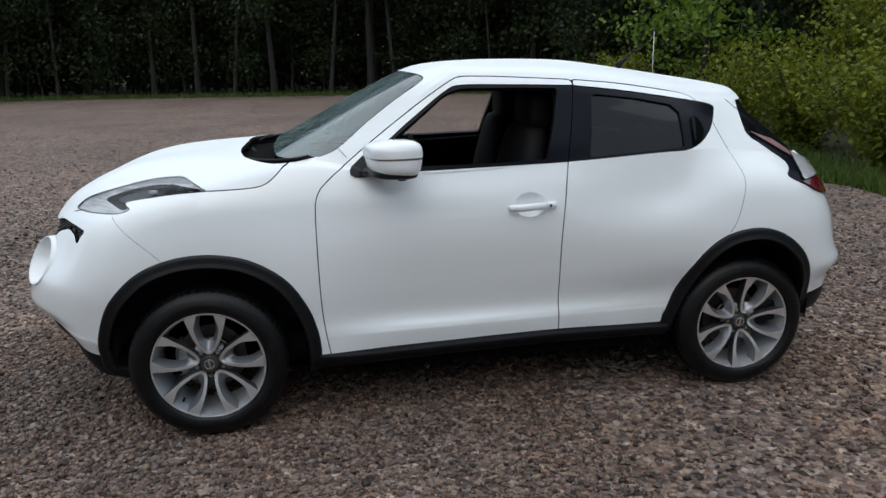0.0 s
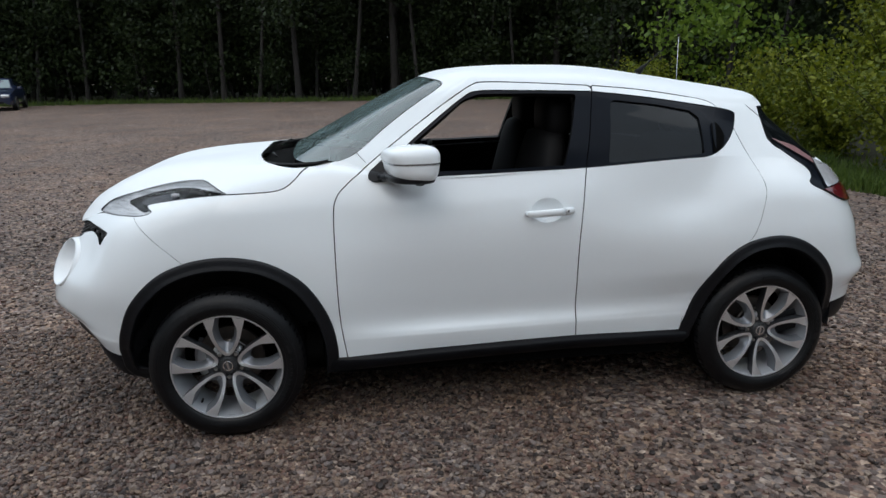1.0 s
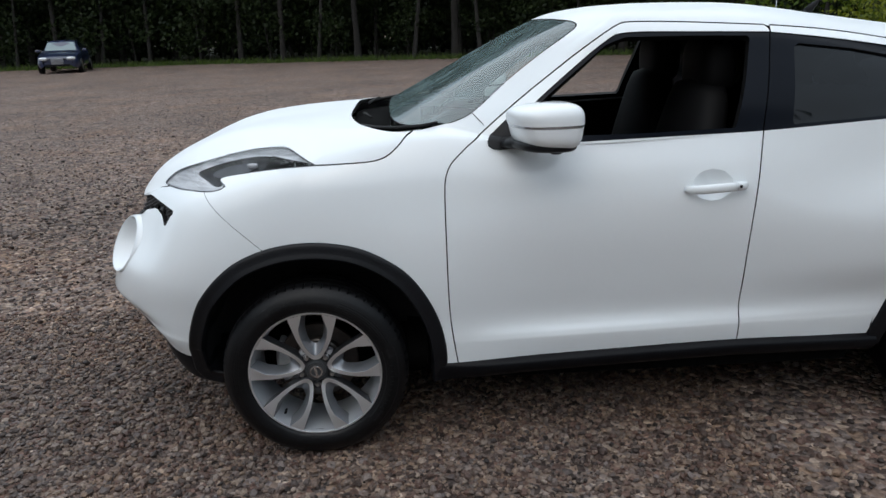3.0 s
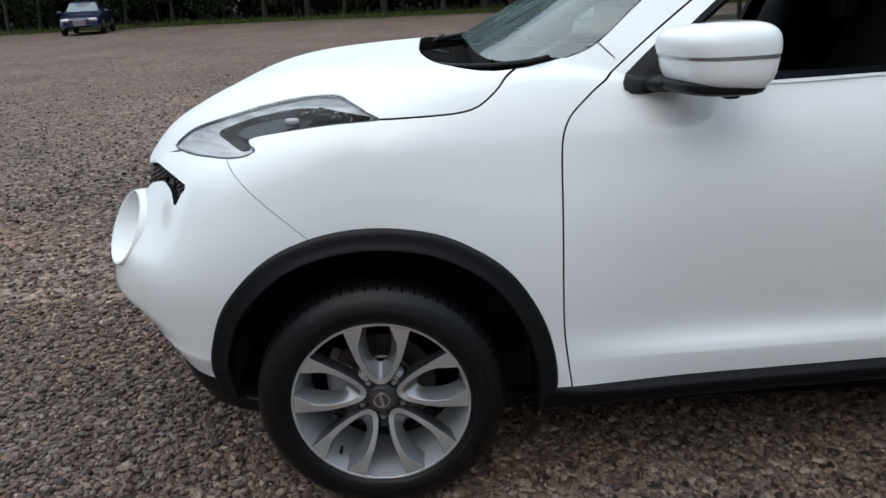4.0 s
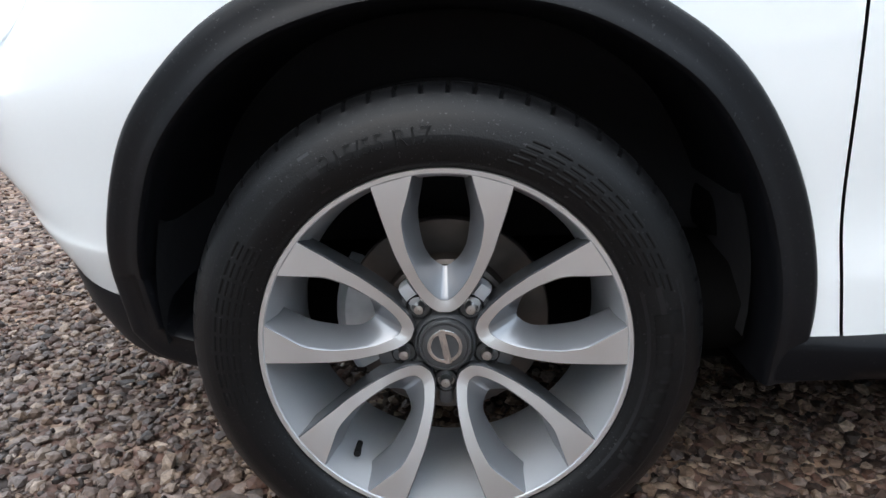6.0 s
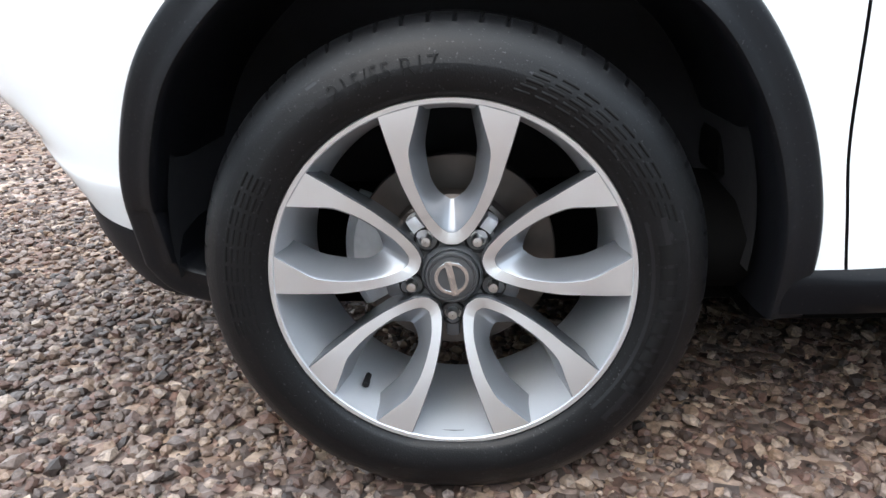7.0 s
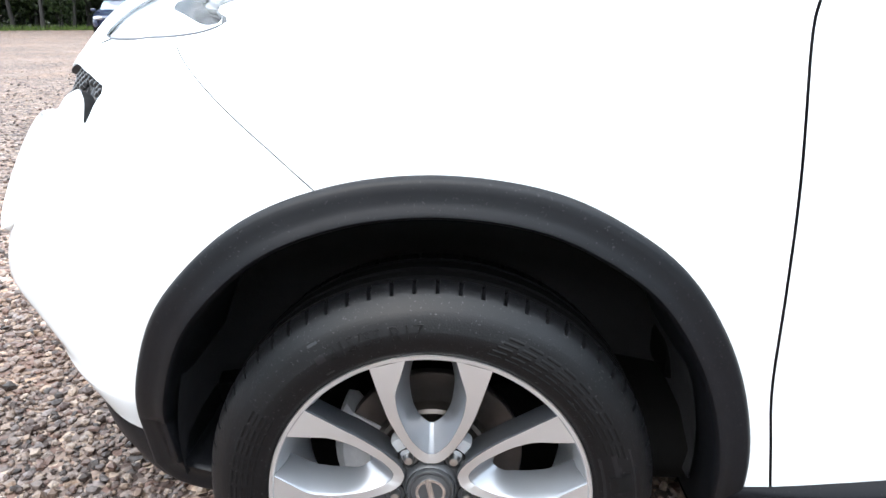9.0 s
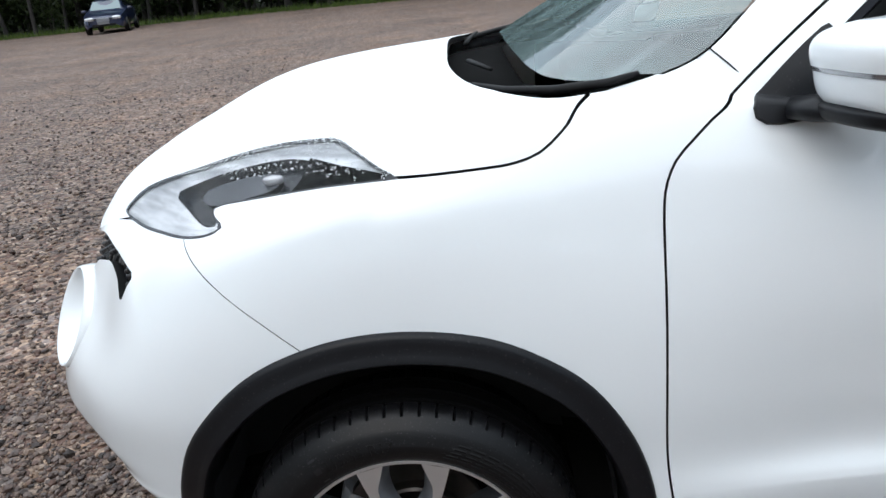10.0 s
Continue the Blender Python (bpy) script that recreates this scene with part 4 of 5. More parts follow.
def build_wheel():
    """A wheel about the origin, facing -y."""
    w = part("wheel", lathe("wheel", [(.2432, -.838), (.2438, -.8445), (.2425, -.8464), (.2372, -.8460), (.2356, -.8446), (.2350, -.838), (.226, -.81), (.219, -.76), (.215, -.70), (.218, -.66), (.228, -.648)], SILVER, 128), label="five twin-spoke alloy wheel, diamond-cut silver and grey")
    w.data.materials.append(BARREL)
    for p in w.data.polygons:
        if sum(math.hypot(w.data.vertices[i].co.x, w.data.vertices[i].co.z) for i in p.vertices) / len(p.vertices) < .2366:
            p.material_index = 1
    part("tyre", tyre_mesh(), parent=w, label="black road tyre with worn sidewall lettering")
    sp = spoke_pair()
    for k in range(5):
        o = part("twin_spoke", sp, parent=w)
        o.matrix_basis = Matrix.Rotation(radians(72 * k), 4, "Y")
    part("hub", lathe("hub", [(.083, -.775), (.080, -.796), (.070, -.800), (.044, -.803), (.0405, -.812), (.038, -.815), (.036, -.812)], CAP, 60), parent=w)
    part("hub_cap", lathe("hub_cap", [(.0362, -.806), (.0362, -.819), (.0350, -.8215), (.0325, -.822), (.0316, -.820), (.0300, -.820), (.0292, -.8222), (.015, -.8232), (.0005, -.8234)], CAP, 60), parent=w, label="dark grey hub cap")
    part("badge", lathe("badge", [(.0235, -.8225), (.0233, -.8250), (.0210, -.8256), (.0185, -.8250), (.0183, -.8225)], CHROME, 40), parent=w, label="plain chrome ring badge with a cross bar")
    bar = part("badge_bar", box("badge_bar", (.050, .003, .0095), (0, -.8245, 0), CHROME, .001), parent=w)
    bar.matrix_basis = Matrix.Rotation(radians(78), 4, "Y")
    bm_ = bolt_mesh()
    for k in range(5):
        a = radians(54 + 72 * k)
        at = Matrix.Translation((.0588 * math.cos(a), -.800, .0588 * math.sin(a)))
        cup = part("bolt_cup", lathe("bolt_cup", [(.0180, .02), (.0180, -.004), (.0168, -.0060), (.0146, -.004), (.0138, .012), (.0005, .012)], SEAL, 24), parent=w) if k == 0 else part("bolt_cup", cup_mesh, parent=w)
        cup_mesh = cup.data
        cup.matrix_basis = at
        part("wheel_bolt", bm_, parent=w).matrix_basis = at
        # ribs that stiffen the hub between the spokes
        # upper two paler, the rest dark: light from above is put into their colour
        lug = part("lug", box("lug", (.032, .03, .020), (0, 0, .0), BARREL if k < 2 else WHEEL_GREY, .007), parent=w)
        lug.matrix_basis = Matrix.Translation((.080 * math.cos(a), -.790, .080 * math.sin(a))) @ Matrix.Rotation(-a, 4, "Y")
    part("brake_disc", lathe("brake_disc", [(.148, -.70), (.148, -.716), (.146, -.718), (.098, -.718), (.096, -.722), (.094, -.738), (.088, -.742), (.0005, -.742)], STEEL, 72), parent=w, label="worn steel brake disc")
    st = part("valve", lathe("valve", [(.0045, .0), (.0045, -.018), (.0052, -.019), (.0052, -.028), (.004, -.0295), (.0005, -.0297)], SEAL, 14), parent=w)
    a = radians(233)
    st.matrix_basis = Matrix.Translation((.209 * math.cos(a), -.79, .209 * math.sin(a)))
    # writing on the wall: the size can be read, the maker's mark is plain bars
    part("size_marking", wall_letters("215/55 R17", .030, .286, -16, LETTER, "size_marking"), parent=w)
    part("wall_panel", wall_bar(.258, .306, 70, 133, PANEL, "wall_panel", .0007), parent=w, label="smooth raised panel on the tyre wall")
    part("wall_panel", wall_bar(.258, .3085, -34, -31, PANEL, "wall_panel", .0006), parent=w)
    for k, (a0, a1) in enumerate([(96, 101.5), (102.5, 106), (107, 110.5), (111.5, 114.5), (115.5, 117), (118, 121.5), (122.5, 126), (127, 130.5), (131.5, 133.5), (134.5, 138), (139, 140.5)]):
        part("wall_mark", wall_bar(.268, .300 if k in (0, 3, 10) else .289, a0 - 18.5, a1 - 18.5, LETTER, up=.0016), parent=w)
    for k in range(9):
        for j in range(5):
            if 8 > k - j * .4:
                part("wall_rib", wall_bar(.263 + .0080 * j, .2666 + .0080 * j, 17 + 5.8 * k + 1.1 * j, 21.3 + 5.8 * k + 1.1 * j, LETTER, "wall_rib", .0011), parent=w)
            part("wall_rib", wall_bar(.263 + .0080 * j, .2666 + .0080 * j, -104 + 5.2 * k, -100 + 5.2 * k, LETTER, "wall_rib", .0011), parent=w)
    return w


def copy_part(ob, parent):
    """Another of a part with its pieces, sharing their meshes."""
    o = ob.copy()
    scene.collection.objects.link(o)
    o.parent = parent
    for c in ob.children:
        copy_part(c, o)
    return o


wheel = build_wheel()
wheel.parent = car
wheel.matrix_basis = pose(WHEEL_F, -.033, WHEEL_Z, 0, 1.0, 0)
for x, turn, spin in ((WHEEL_R, 0, 23), (WHEEL_F, 180, 10), (WHEEL_R, 180, 40)):
    copy_part(wheel, car).matrix_basis = Matrix.Translation((x, (.022 if x > 1 else .033) * (1 if turn else -1), WHEEL_Z * (.965 if x > 1 else 1))) @ Matrix.Rotation(radians(turn), 4, "Z") @ Matrix.Rotation(radians(spin), 4, "Y") @ Matrix.Scale(.965 if x > 1 else 1, 4)
# caliper ahead of the front disc
for side in (-1, 1):
    rows = []
    for k in range(15):
        a = radians(150 + 62 * k / 14)
        rows.append([(WHEEL_F + r * math.cos(a), side * y, WHEEL_Z + r * math.sin(a)) for r, y in ((.085, .735), (.09, .75), (.12, .756), (.15, .752), (.165, .735), (.167, .69), (.15, .68))])
    part("brake_caliper", sharp(grid_mesh("brake_caliper", rows, CASTING, closed=True, cap=True), 30), parent=car, label="grey cast brake caliper")



# ---------------------------------------------------------------- fittings of the white car
AMBER_CLEAR = material("indicator_lens", (.34, .35, .37), .15, metal=.75, coat=1., grain=(40, .2))
for side in (-1, 1):
    def lean_out(x, y, z, side=side):
        return (x + .30 * abs(y + side * .11) - .03 - .10 * max(0, z) + .05 * (z / .075) * (x / .115) * .3, y, z * (1 + .12 * (x / .115)))
    c = (.834, side * .892, 1.216)
    mirror = part("door_mirror", blob("door_mirror", c, (.106, .101, .076), PAINT, .55, .62, shear=lean_out, keep=(.125, 1)), parent=car, label="white door mirror with indicator strip and black base")
    part("mirror_shell", blob("mirror_shell", c, (.105, .100, .076), PAINT, .55, .62, shear=lean_out, keep=(-.80, .012)), parent=mirror)
    part("indicator", blob("indicator", c, (.1062, .1012, .076), AMBER_CLEAR, .55, .62, shear=lean_out, keep=(.018, .120)), parent=mirror)
    part("mirror_base", blob("mirror_base", (c[0] - .005, c[1] + side * -.004, c[2] - .062), (.094, .090, .022), TRIM, .6, .7, shear=lean_out), parent=mirror)
    sail = TOP.cut(inside(SAIL)).join(SIDE.cut(inside(SAIL))).join(HOOD.cut(inside(SAIL)))
    part("sail_panel", sail.shift(.010).mesh("sail_panel", TRIM, side, lip=.014), parent=mirror, label="black triangular mirror mount")
    part("mirror_foot", sweep("mirror_foot", [(.715, side * .775, 1.150), (.745, side * .800, 1.151), (.785, side * .835, 1.152), (.82, side * .87, 1.152)], [(.030, .018), (.042, .022), (.045, .020), (.045, .016)], TRIM, 16), parent=mirror)
    part("camera_nub", blob("camera_nub", (.872, side * .900, 1.132), (.020, .02, .011), TRIM), parent=mirror)
    # front door handle
    y0 = side * (surface_y(1.46, .97))
    pts = [(1.353, y0, .964), (1.365, y0 + side * .018, .965), (1.403, y0 + side * .030, .967), (1.453, y0 + side * .033, .970), (1.503, y0 + side * .031, .972), (1.525, y0 + side * .028, .973)]
    hd = part("door_handle", sweep("door_handle", pts, [(.008, .010), (.010, .015), (.010, .0165), (.010, .0165), (.010, .0165), (.009, .0165)], PAINT, 14), parent=car, label="white door handle over a recessed bowl")
    part("lock_cover", sweep("lock_cover", [(1.528, y0 + side * .022, .973), (1.543, y0 + side * .026, .974), (1.561, y0 + side * .018, .974), (1.571, y0, .973)], [(.012, .0165), (.012, .0165), (.011, .015), (.006, .010)], PAINT, 14), parent=hd)
    key = lathe("lock", [(.0052, .0), (.0052, -.003), (.004, -.0035), (.0005, -.003)], SEAL, 16)
    key.transform(Matrix.Translation((1.537, y0 + side * .037, .975)) @ Matrix.Rotation(0 if side < 0 else math.pi, 4, "Z"))
    part("lock", key, parent=hd)
    # rear door handle, a D-shaped recess with an upright grip in the black window corner
    # the recess is a flat sheet, its shade put into the near-black colour
    d_skin = TOP.cut(inside(HANDLE_D))
    hh = part("hidden_handle", d_skin.shift(.001).mesh("hidden_handle", DARK, side, lip=0), parent=car, label="black upright handle in the rear window corner")
    part("grip", TOP.cut(inside(HANDLE_GRIP)).shift(.008).mesh("grip", GLOSS_BLACK, side, lip=.010), parent=hh)
    # wiper
    part("wiper", sweep("wiper", [(.20, side * .47, 1.190), (.26, side * .585, 1.192), (.34, side * .665, 1.197), (.43, side * .695, 1.206), (.485, side * .690, 1.217)], [(.007, .006), (.009, .008), (.010, .009), (.010, .008), (.006, .005)], SEAL, 8), parent=car, label="black windscreen wiper")
    part("wiper_arm", sweep("wiper_arm", [(.20, side * .20, 1.205), (.215, side * .30, 1.21), (.24, side * .44, 1.214)], [(.008, .006), (.007, .005), (.005, .004)], SEAL, 8), parent=car)
    # seats
    y, sx = side * .37, .05 if side > 0 else 0
    seat = part("seat", blob("seat", (1.32 + sx, y, .72), (.27, .26, .12), CLOTH, .45, .5), parent=car, label="black leather seat")
    part("backrest", blob("backrest", (1.50 + sx, y, 1.02), (.075, .25, .30), CLOTH, .45, .6, shear=lambda x, yy, z: (x + .24 * z - .035 * math.cos(9 * yy), yy * (1 - .34 * max(0, z) / .3), z)), parent=seat)
    part("headrest", blob("headrest", (1.592 + sx, y, 1.365), (.075, .150, .115), CLOTH, .6, .6), parent=seat)
    for k in (-.05, .05):
        part("headrest_post", sweep("headrest_post", [(1.58 + sx, y + k, 1.27), (1.592 + sx, y + k, 1.34)], [(.006, .006)] * 2, STEEL, 8), parent=seat)
part("rear_bench", blob("rear_bench", (2.42, 0, .92), (.09, .60, .30), CLOTH, .4, .4, shear=lambda x, yy, z: (x + .25 * z, yy, z)), parent=car)
part("dashboard", blob("dashboard", (.70, 0, 1.03), (.19, .66, .115), CABIN, .5, .4, shear=lambda x, yy, z: (x - .3 * z, yy, z)), parent=car, label="black dashboard")
part("floor_pan", box("floor_pan", (2.3, 1.3, .08), (1.55, 0, .46), DARK, .02), parent=car)
wheel_ring = lathe("steering_wheel", [(.185, 0), (.180, -.012), (.170, -.016), (.160, -.012), (.156, 0), (.160, .012), (.170, .016), (.180, .012), (.185, 0)], CLOTH, 48)
wheel_ring.transform(Matrix.Translation((.98, .37, 1.03)) @ Matrix.Rotation(radians(-90), 4, "Z") @ Matrix.Rotation(radians(-25), 4, "X"))
part("steering_wheel", wheel_ring, parent=car)
part("aerial", sweep("aerial", [(2.17, 0, 1.555), (2.20, 0, 1.585), (2.23, 0, 1.61), (2.31, 0, 1.68)], [(.022, .02), (.012, .012), (.004, .004), (.003, .003)], SEAL, 10), parent=car, label="short black roof aerial")

# rain drops on the headlamps
drop_v = [(math.cos(a) * r, math.sin(a) * r, h) for r, h in ((1, 0), (.8, .45), (.35, .68)) for a in (2 * math.pi * k / 7 for k in range(7))] + [(0, 0, .74)]
drop_f = [(i * 7 + k, i * 7 + (k + 1) % 7, (i + 1) * 7 + (k + 1) % 7, (i + 1) * 7 + k) for i in range(2) for k in range(7)] + [(14 + k, 14 + (k + 1) % 7, 21) for k in range(7)]
WATER = material("rain_drop", (.55, .58, .60), .06, spec=.6, coat=1.)
for lamp_ in [o for o in car.children if o.name.startswith("headlamp")]:
    vs, fs = [], []
    polys = [p for p in lamp_.data.polygons if p.center.z > 1.060 and p.center.z > 1.118 + .10 * min(0, p.center.x + .15) - .05 * max(0, p.center.x + .15) - .012]
    for k in range(1500):
        p = polys[(k * 7919) % len(polys)]
        if random.random() > .25 + 8 * (p.center.z - (1.085 + .18 * max(-.35, p.center.x))):
            continue
        q = p.normal.to_track_quat("Z", "X").to_matrix()
        r = random.uniform(.0006, .0019)
        c = p.center + Vector([random.uniform(-.006, .006) for _ in range(3)]) * .8
        c = c - p.normal * (c - p.center).dot(p.normal)
        b0 = len(vs)
        vs += [tuple(c + q @ (Vector(v) * r)) for v in drop_v]
        fs += [tuple(i + b0 for i in f) for f in drop_f]
    me = bpy.data.meshes.new("rain_film")
    me.from_pydata(vs, [], fs)
    me.polygons.foreach_set("use_smooth", [True] * len(fs))
    o = part("rain_film", me, WATER, lamp_)
    o["kind"] = "stuff"


car.location = (0, .04, 0)


# ---------------------------------------------------------------- the far car
def far_car():
    blue = material("dark_blue_paint", (.012, .02, .055), .3, coat=1., grain=(2, .2))
    far = tagged(new("car"), "dark blue saloon car parked at the edge of the woods", "car")
    # half sections along its length: (x, half width, sill, belt, roof, roof half width)
    secs = [(0, .62, .36, .62, .66, .50), (.10, .80, .26, .70, .74, .62), (.5, .87, .22, .80, .86, .70), (1.05, .88, .22, .90, .93, .74), (1.25, .88, .22, .93, 1.02, .72), (1.75, .88, .22, .95, 1.40, .58),
            (2.3, .88, .22, .96, 1.45, .57), (3.0, .88, .22, .97, 1.40, .56), (3.55, .87, .22, .98, 1.05, .62), (4.1, .84, .26, .95, .99, .66), (4.35, .74, .36, .88, .92, .58)]
    secs = catmull(np.array(secs), 4)
    rows = []
    for x, w, s, b, r, rw in secs:
        half = [(w * .90, s), (w, s + .14), (w * 1.0, (s + b) / 2), (w * .97, b), (w * .95, b + .02), (rw, r - .03), (rw * .8, r), (0, r + .02)]
        rows.append([(x, -y, z) for y, z in half] + [(x, y, z) for y, z in half[-2::-1]])
    body = part("body", sharp(grid_mesh("body", rows, blue, cap=False), 40), parent=far)
    front = [[(.0, y, z) for z in (.36, .5, .62)] for y in lin(-.60, .60, 9)]
    part("nose", grid_mesh("nose", [[(.02 + .35 * abs(y) ** 3, y, z) for _, y, z in r] for r in front], blue), parent=far)
    scr = [[(x + .012 * k, y, z + .02) for y in lin(-w, w, 9)] for k, (x, z, w) in enumerate([(1.22, .99, .66), (1.45, 1.17, .62), (1.68, 1.35, .55)])]
    part("windscreen", grid_mesh("windscreen", [[(x - .03, y, z) for x, y, z in r] for r in scr], material("far_windscreen", (.10, .16, .17), .08, coat=1.)), parent=far)
    lampm = material("far_headlamp", (.62, .64, .66), .25, metal=.5, coat=1.)
    gr = material("far_grille", (.28, .29, .31), .35, metal=.8)
    part("grille", box("grille", (.05, .52, .16), (.0, 0, .60), gr, .015), parent=far)
    part("bumper_slot", box("bumper_slot", (.05, 1.0, .09), (.0, 0, .38), SEAL, .015), parent=far)
    part("number_plate", box("number_plate", (.02, .5, .11), (-.035, 0, .47), material("plate", (.16, .16, .17), .5), .004), parent=far)
    for s in (-1, 1):
        part("headlamp", blob("headlamp", (.10, s * .57, .66), (.10, .20, .085), lampm, .7, .7), parent=far)
        part("door_mirror", blob("door_mirror", (1.42, s * 1.0, 1.0), (.06, .11, .065), blue, .7, .7), parent=far)
        side_g = [[(1.62, s * .80, 1.0), (1.82, s * .66, 1.33)], [(2.3, s * .82, 1.0), (2.3, s * .645, 1.36)], [(3.2, s * .82, 1.02), (3.0, s * .65, 1.32)]]
        part("side_window", grid_mesh("side_window", side_g, GLOSS_BLACK), parent=far)
        for x in (.82, 3.45):
            t = lathe("wheel", [(.19, -.02), (.20, -.10), (.30, -.11), (.315, -.06), (.315, .08), (.2, .1)], RUBBER, 28)
            t.transform(Matrix.Translation((x, s * .82, .315)) @ Matrix.Rotation(0 if s < 0 else math.pi, 4, "Z"))
            w = part("wheel", t, parent=far)
            rim = lathe("rim", [(.20, -.09), (.17, -.075), (.05, -.08), (.0005, -.085)], BOLT, 24)
            rim.transform(Matrix.Translation((x, s * .82, .315)) @ Matrix.Rotation(0 if s < 0 else math.pi, 4, "Z"))
            part("rim", rim, parent=w)
    far.matrix_basis = Matrix.Translation((-15.3, 31.6, 0)) @ Matrix.Rotation(radians(104), 4, "Z")
    return far


far_car()

# slim metal post behind the car
post = tagged(new("post"), "slim grey metal post with a small round head", "post")
part("pole", sweep("pole", [(6.48, 9.0, 0), (6.48, 9.0, 1.2), (6.48, 9.0, 2.06)], [(.0065, .0065)] * 3, CLEAR_LENS, 10), parent=post)
part("head", blob("head", (6.48, 9.0, 2.07), (.026, .016, .022), STEEL), parent=post)

# joint between wing and windscreen pillar
for side in (-1, 1):
    part("pillar_seam", sweep("pillar_seam", [(x, side * (y + .0006), z) for x, y, z in seam], [(.0013, .0013)] * 4, SEAL, 6), parent=car)
# joint between roof spoiler and rear quarter
for side in (-1, 1):
    part("spoiler_seam", sweep("spoiler_seam", [(2.528, side * .3935, 1.4495), (2.550, side * .5005, 1.3895), (2.597, side * .5325, 1.3425)], [(.0013, .0013)] * 3, SEAL, 6), parent=car)



# ---------------------------------------------------------------- gravel ground
def stone_colours(name, rough, k_, cell=None):
    """Broken stone: grey, pink, buff and dark pieces; cell: pattern scale where the pieces are not built one by one."""
    m = bpy.data.materials.new(name)
    m.use_nodes = True
    t = m.node_tree
    n, l = t.nodes, t.links
    p = n["Principled BSDF"]
    co = n.new("ShaderNodeTexCoord").outputs["Object"]
    ramp = n.new("ShaderNodeValToRGB")
    ramp.color_ramp.interpolation = "LINEAR"
    stops = [(0, (.035, .030, .028)), (.14, (.10, .075, .065)), (.27, (.21, .14, .115)), (.40, (.13, .12, .118)), (.52, (.29, .225, .18)), (.63, (.17, .155, .15)), (.74, (.36, .28, .21)), (.84, (.26, .245, .245)), (.94, (.40, .34, .27)), (1, (.52, .47, .41))]
    el = ramp.color_ramp.elements
    while len(el) < len(stops):
        el.new(.5)
    for e, (at, c) in zip(el, stops):
        e.position, e.color = at, (c[0] * k_ * 1.11, c[1] * k_ * .99, c[2] * k_ * .95, 1)
    fine = n.new("ShaderNodeTexNoise")
    fine.inputs["Scale"].default_value, fine.inputs["Detail"].default_value = 160 if not cell else 55, 5
    l.new(co, fine.inputs["Vector"])
    wide = n.new("ShaderNodeTexNoise")
    wide.inputs["Scale"].default_value, wide.inputs["Detail"].default_value = .45, 4
    l.new(co, wide.inputs["Vector"])
    if cell:
        warp = n.new("ShaderNodeTexVoronoi")
        warp.inputs["Scale"].default_value = cell
        l.new(co, warp.inputs["Vector"])
        pick = n.new("ShaderNodeSeparateColor")
        l.new(warp.outputs["Color"], pick.inputs[0])
        chance = pick.outputs[0]
    else:
        chance = n.new("ShaderNodeNewGeometry").outputs["Random Per Island"]
    l.new(chance, ramp.inputs[0])
    mul = n.new("ShaderNodeMix")
    mul.data_type, mul.blend_type = "RGBA", "MULTIPLY"
    mul.inputs[0].default_value = 1
    scale = n.new("ShaderNodeMapRange")
    scale.inputs[1].default_value, scale.inputs[2].default_value, scale.inputs[3].default_value, scale.inputs[4].default_value = .3, .7, .62, 1.25
    l.new(fine.outputs["Fac"], scale.inputs[0])
    l.new(ramp.outputs[0], mul.inputs[6])
    l.new(scale.outputs[0], mul.inputs[7])
    mul2 = n.new("ShaderNodeMix")
    mul2.data_type, mul2.blend_type = "RGBA", "MULTIPLY"
    mul2.inputs[0].default_value = 1
    s2 = n.new("ShaderNodeMapRange")
    s2.inputs[1].default_value, s2.inputs[2].default_value, s2.inputs[3].default_value, s2.inputs[4].default_value = .35, .65, .78, 1.12
    l.new(wide.outputs["Fac"], s2.inputs[0])
    l.new(mul.outputs[2], mul2.inputs[6])
    l.new(s2.outputs[0], mul2.inputs[7])
    if cell:
        clump = n.new("ShaderNodeTexNoise")
        clump.inputs["Scale"].default_value, clump.inputs["Detail"].default_value, clump.inputs["Roughness"].default_value = 4.5, 9, .8
        l.new(co, clump.inputs["Vector"])
        s4 = n.new("ShaderNodeMapRange")
        s4.inputs[1].default_value, s4.inputs[2].default_value, s4.inputs[3].default_value, s4.inputs[4].default_value = .36, .64, .55, 1.35
        l.new(clump.outputs["Fac"], s4.inputs[0])
        mul4 = n.new("ShaderNodeMix")
        mul4.data_type, mul4.blend_type = "RGBA", "MULTIPLY"
        mul4.inputs[0].default_value = 1
        l.new(mul2.outputs[2], mul4.inputs[6])
        l.new(s4.outputs[0], mul4.inputs[7])
        mul2 = mul4
    # patches with more brown fines
    earth = n.new("ShaderNodeTexNoise")
    earth.inputs["Scale"].default_value, earth.inputs["Detail"].default_value = .9, 5
    l.new(co, earth.inputs["Vector"])
    s3 = n.new("ShaderNodeMapRange")
    s3.inputs[1].default_value, s3.inputs[2].default_value = .46, .66
    l.new(earth.outputs["Fac"], s3.inputs[0])
    tint = n.new("ShaderNodeMix")
    tint.data_type, tint.blend_type = "RGBA", "MULTIPLY"
    tint.inputs[7].default_value = (1.0, .91, .82, 1)
    l.new(s3.outputs[0], tint.inputs[0])
    l.new(mul2.outputs[2], tint.inputs[6])
    l.new(tint.outputs[2], p.inputs["Base Color"])
    p.inputs["Roughness"].default_value = rough
    p.inputs["Specular IOR Level"].default_value = .35
    b = n.new("ShaderNodeBump")
    b.inputs["Strength"].default_value, b.inputs["Distance"].default_value = (.9, .02) if cell else (.35, .002)
    l.new(warp.outputs["Distance"] if cell else fine.outputs["Fac"], b.inputs["Height"])
    if cell:
        b.invert = True
    l.new(b.outputs[0], p.inputs["Normal"])
    return m


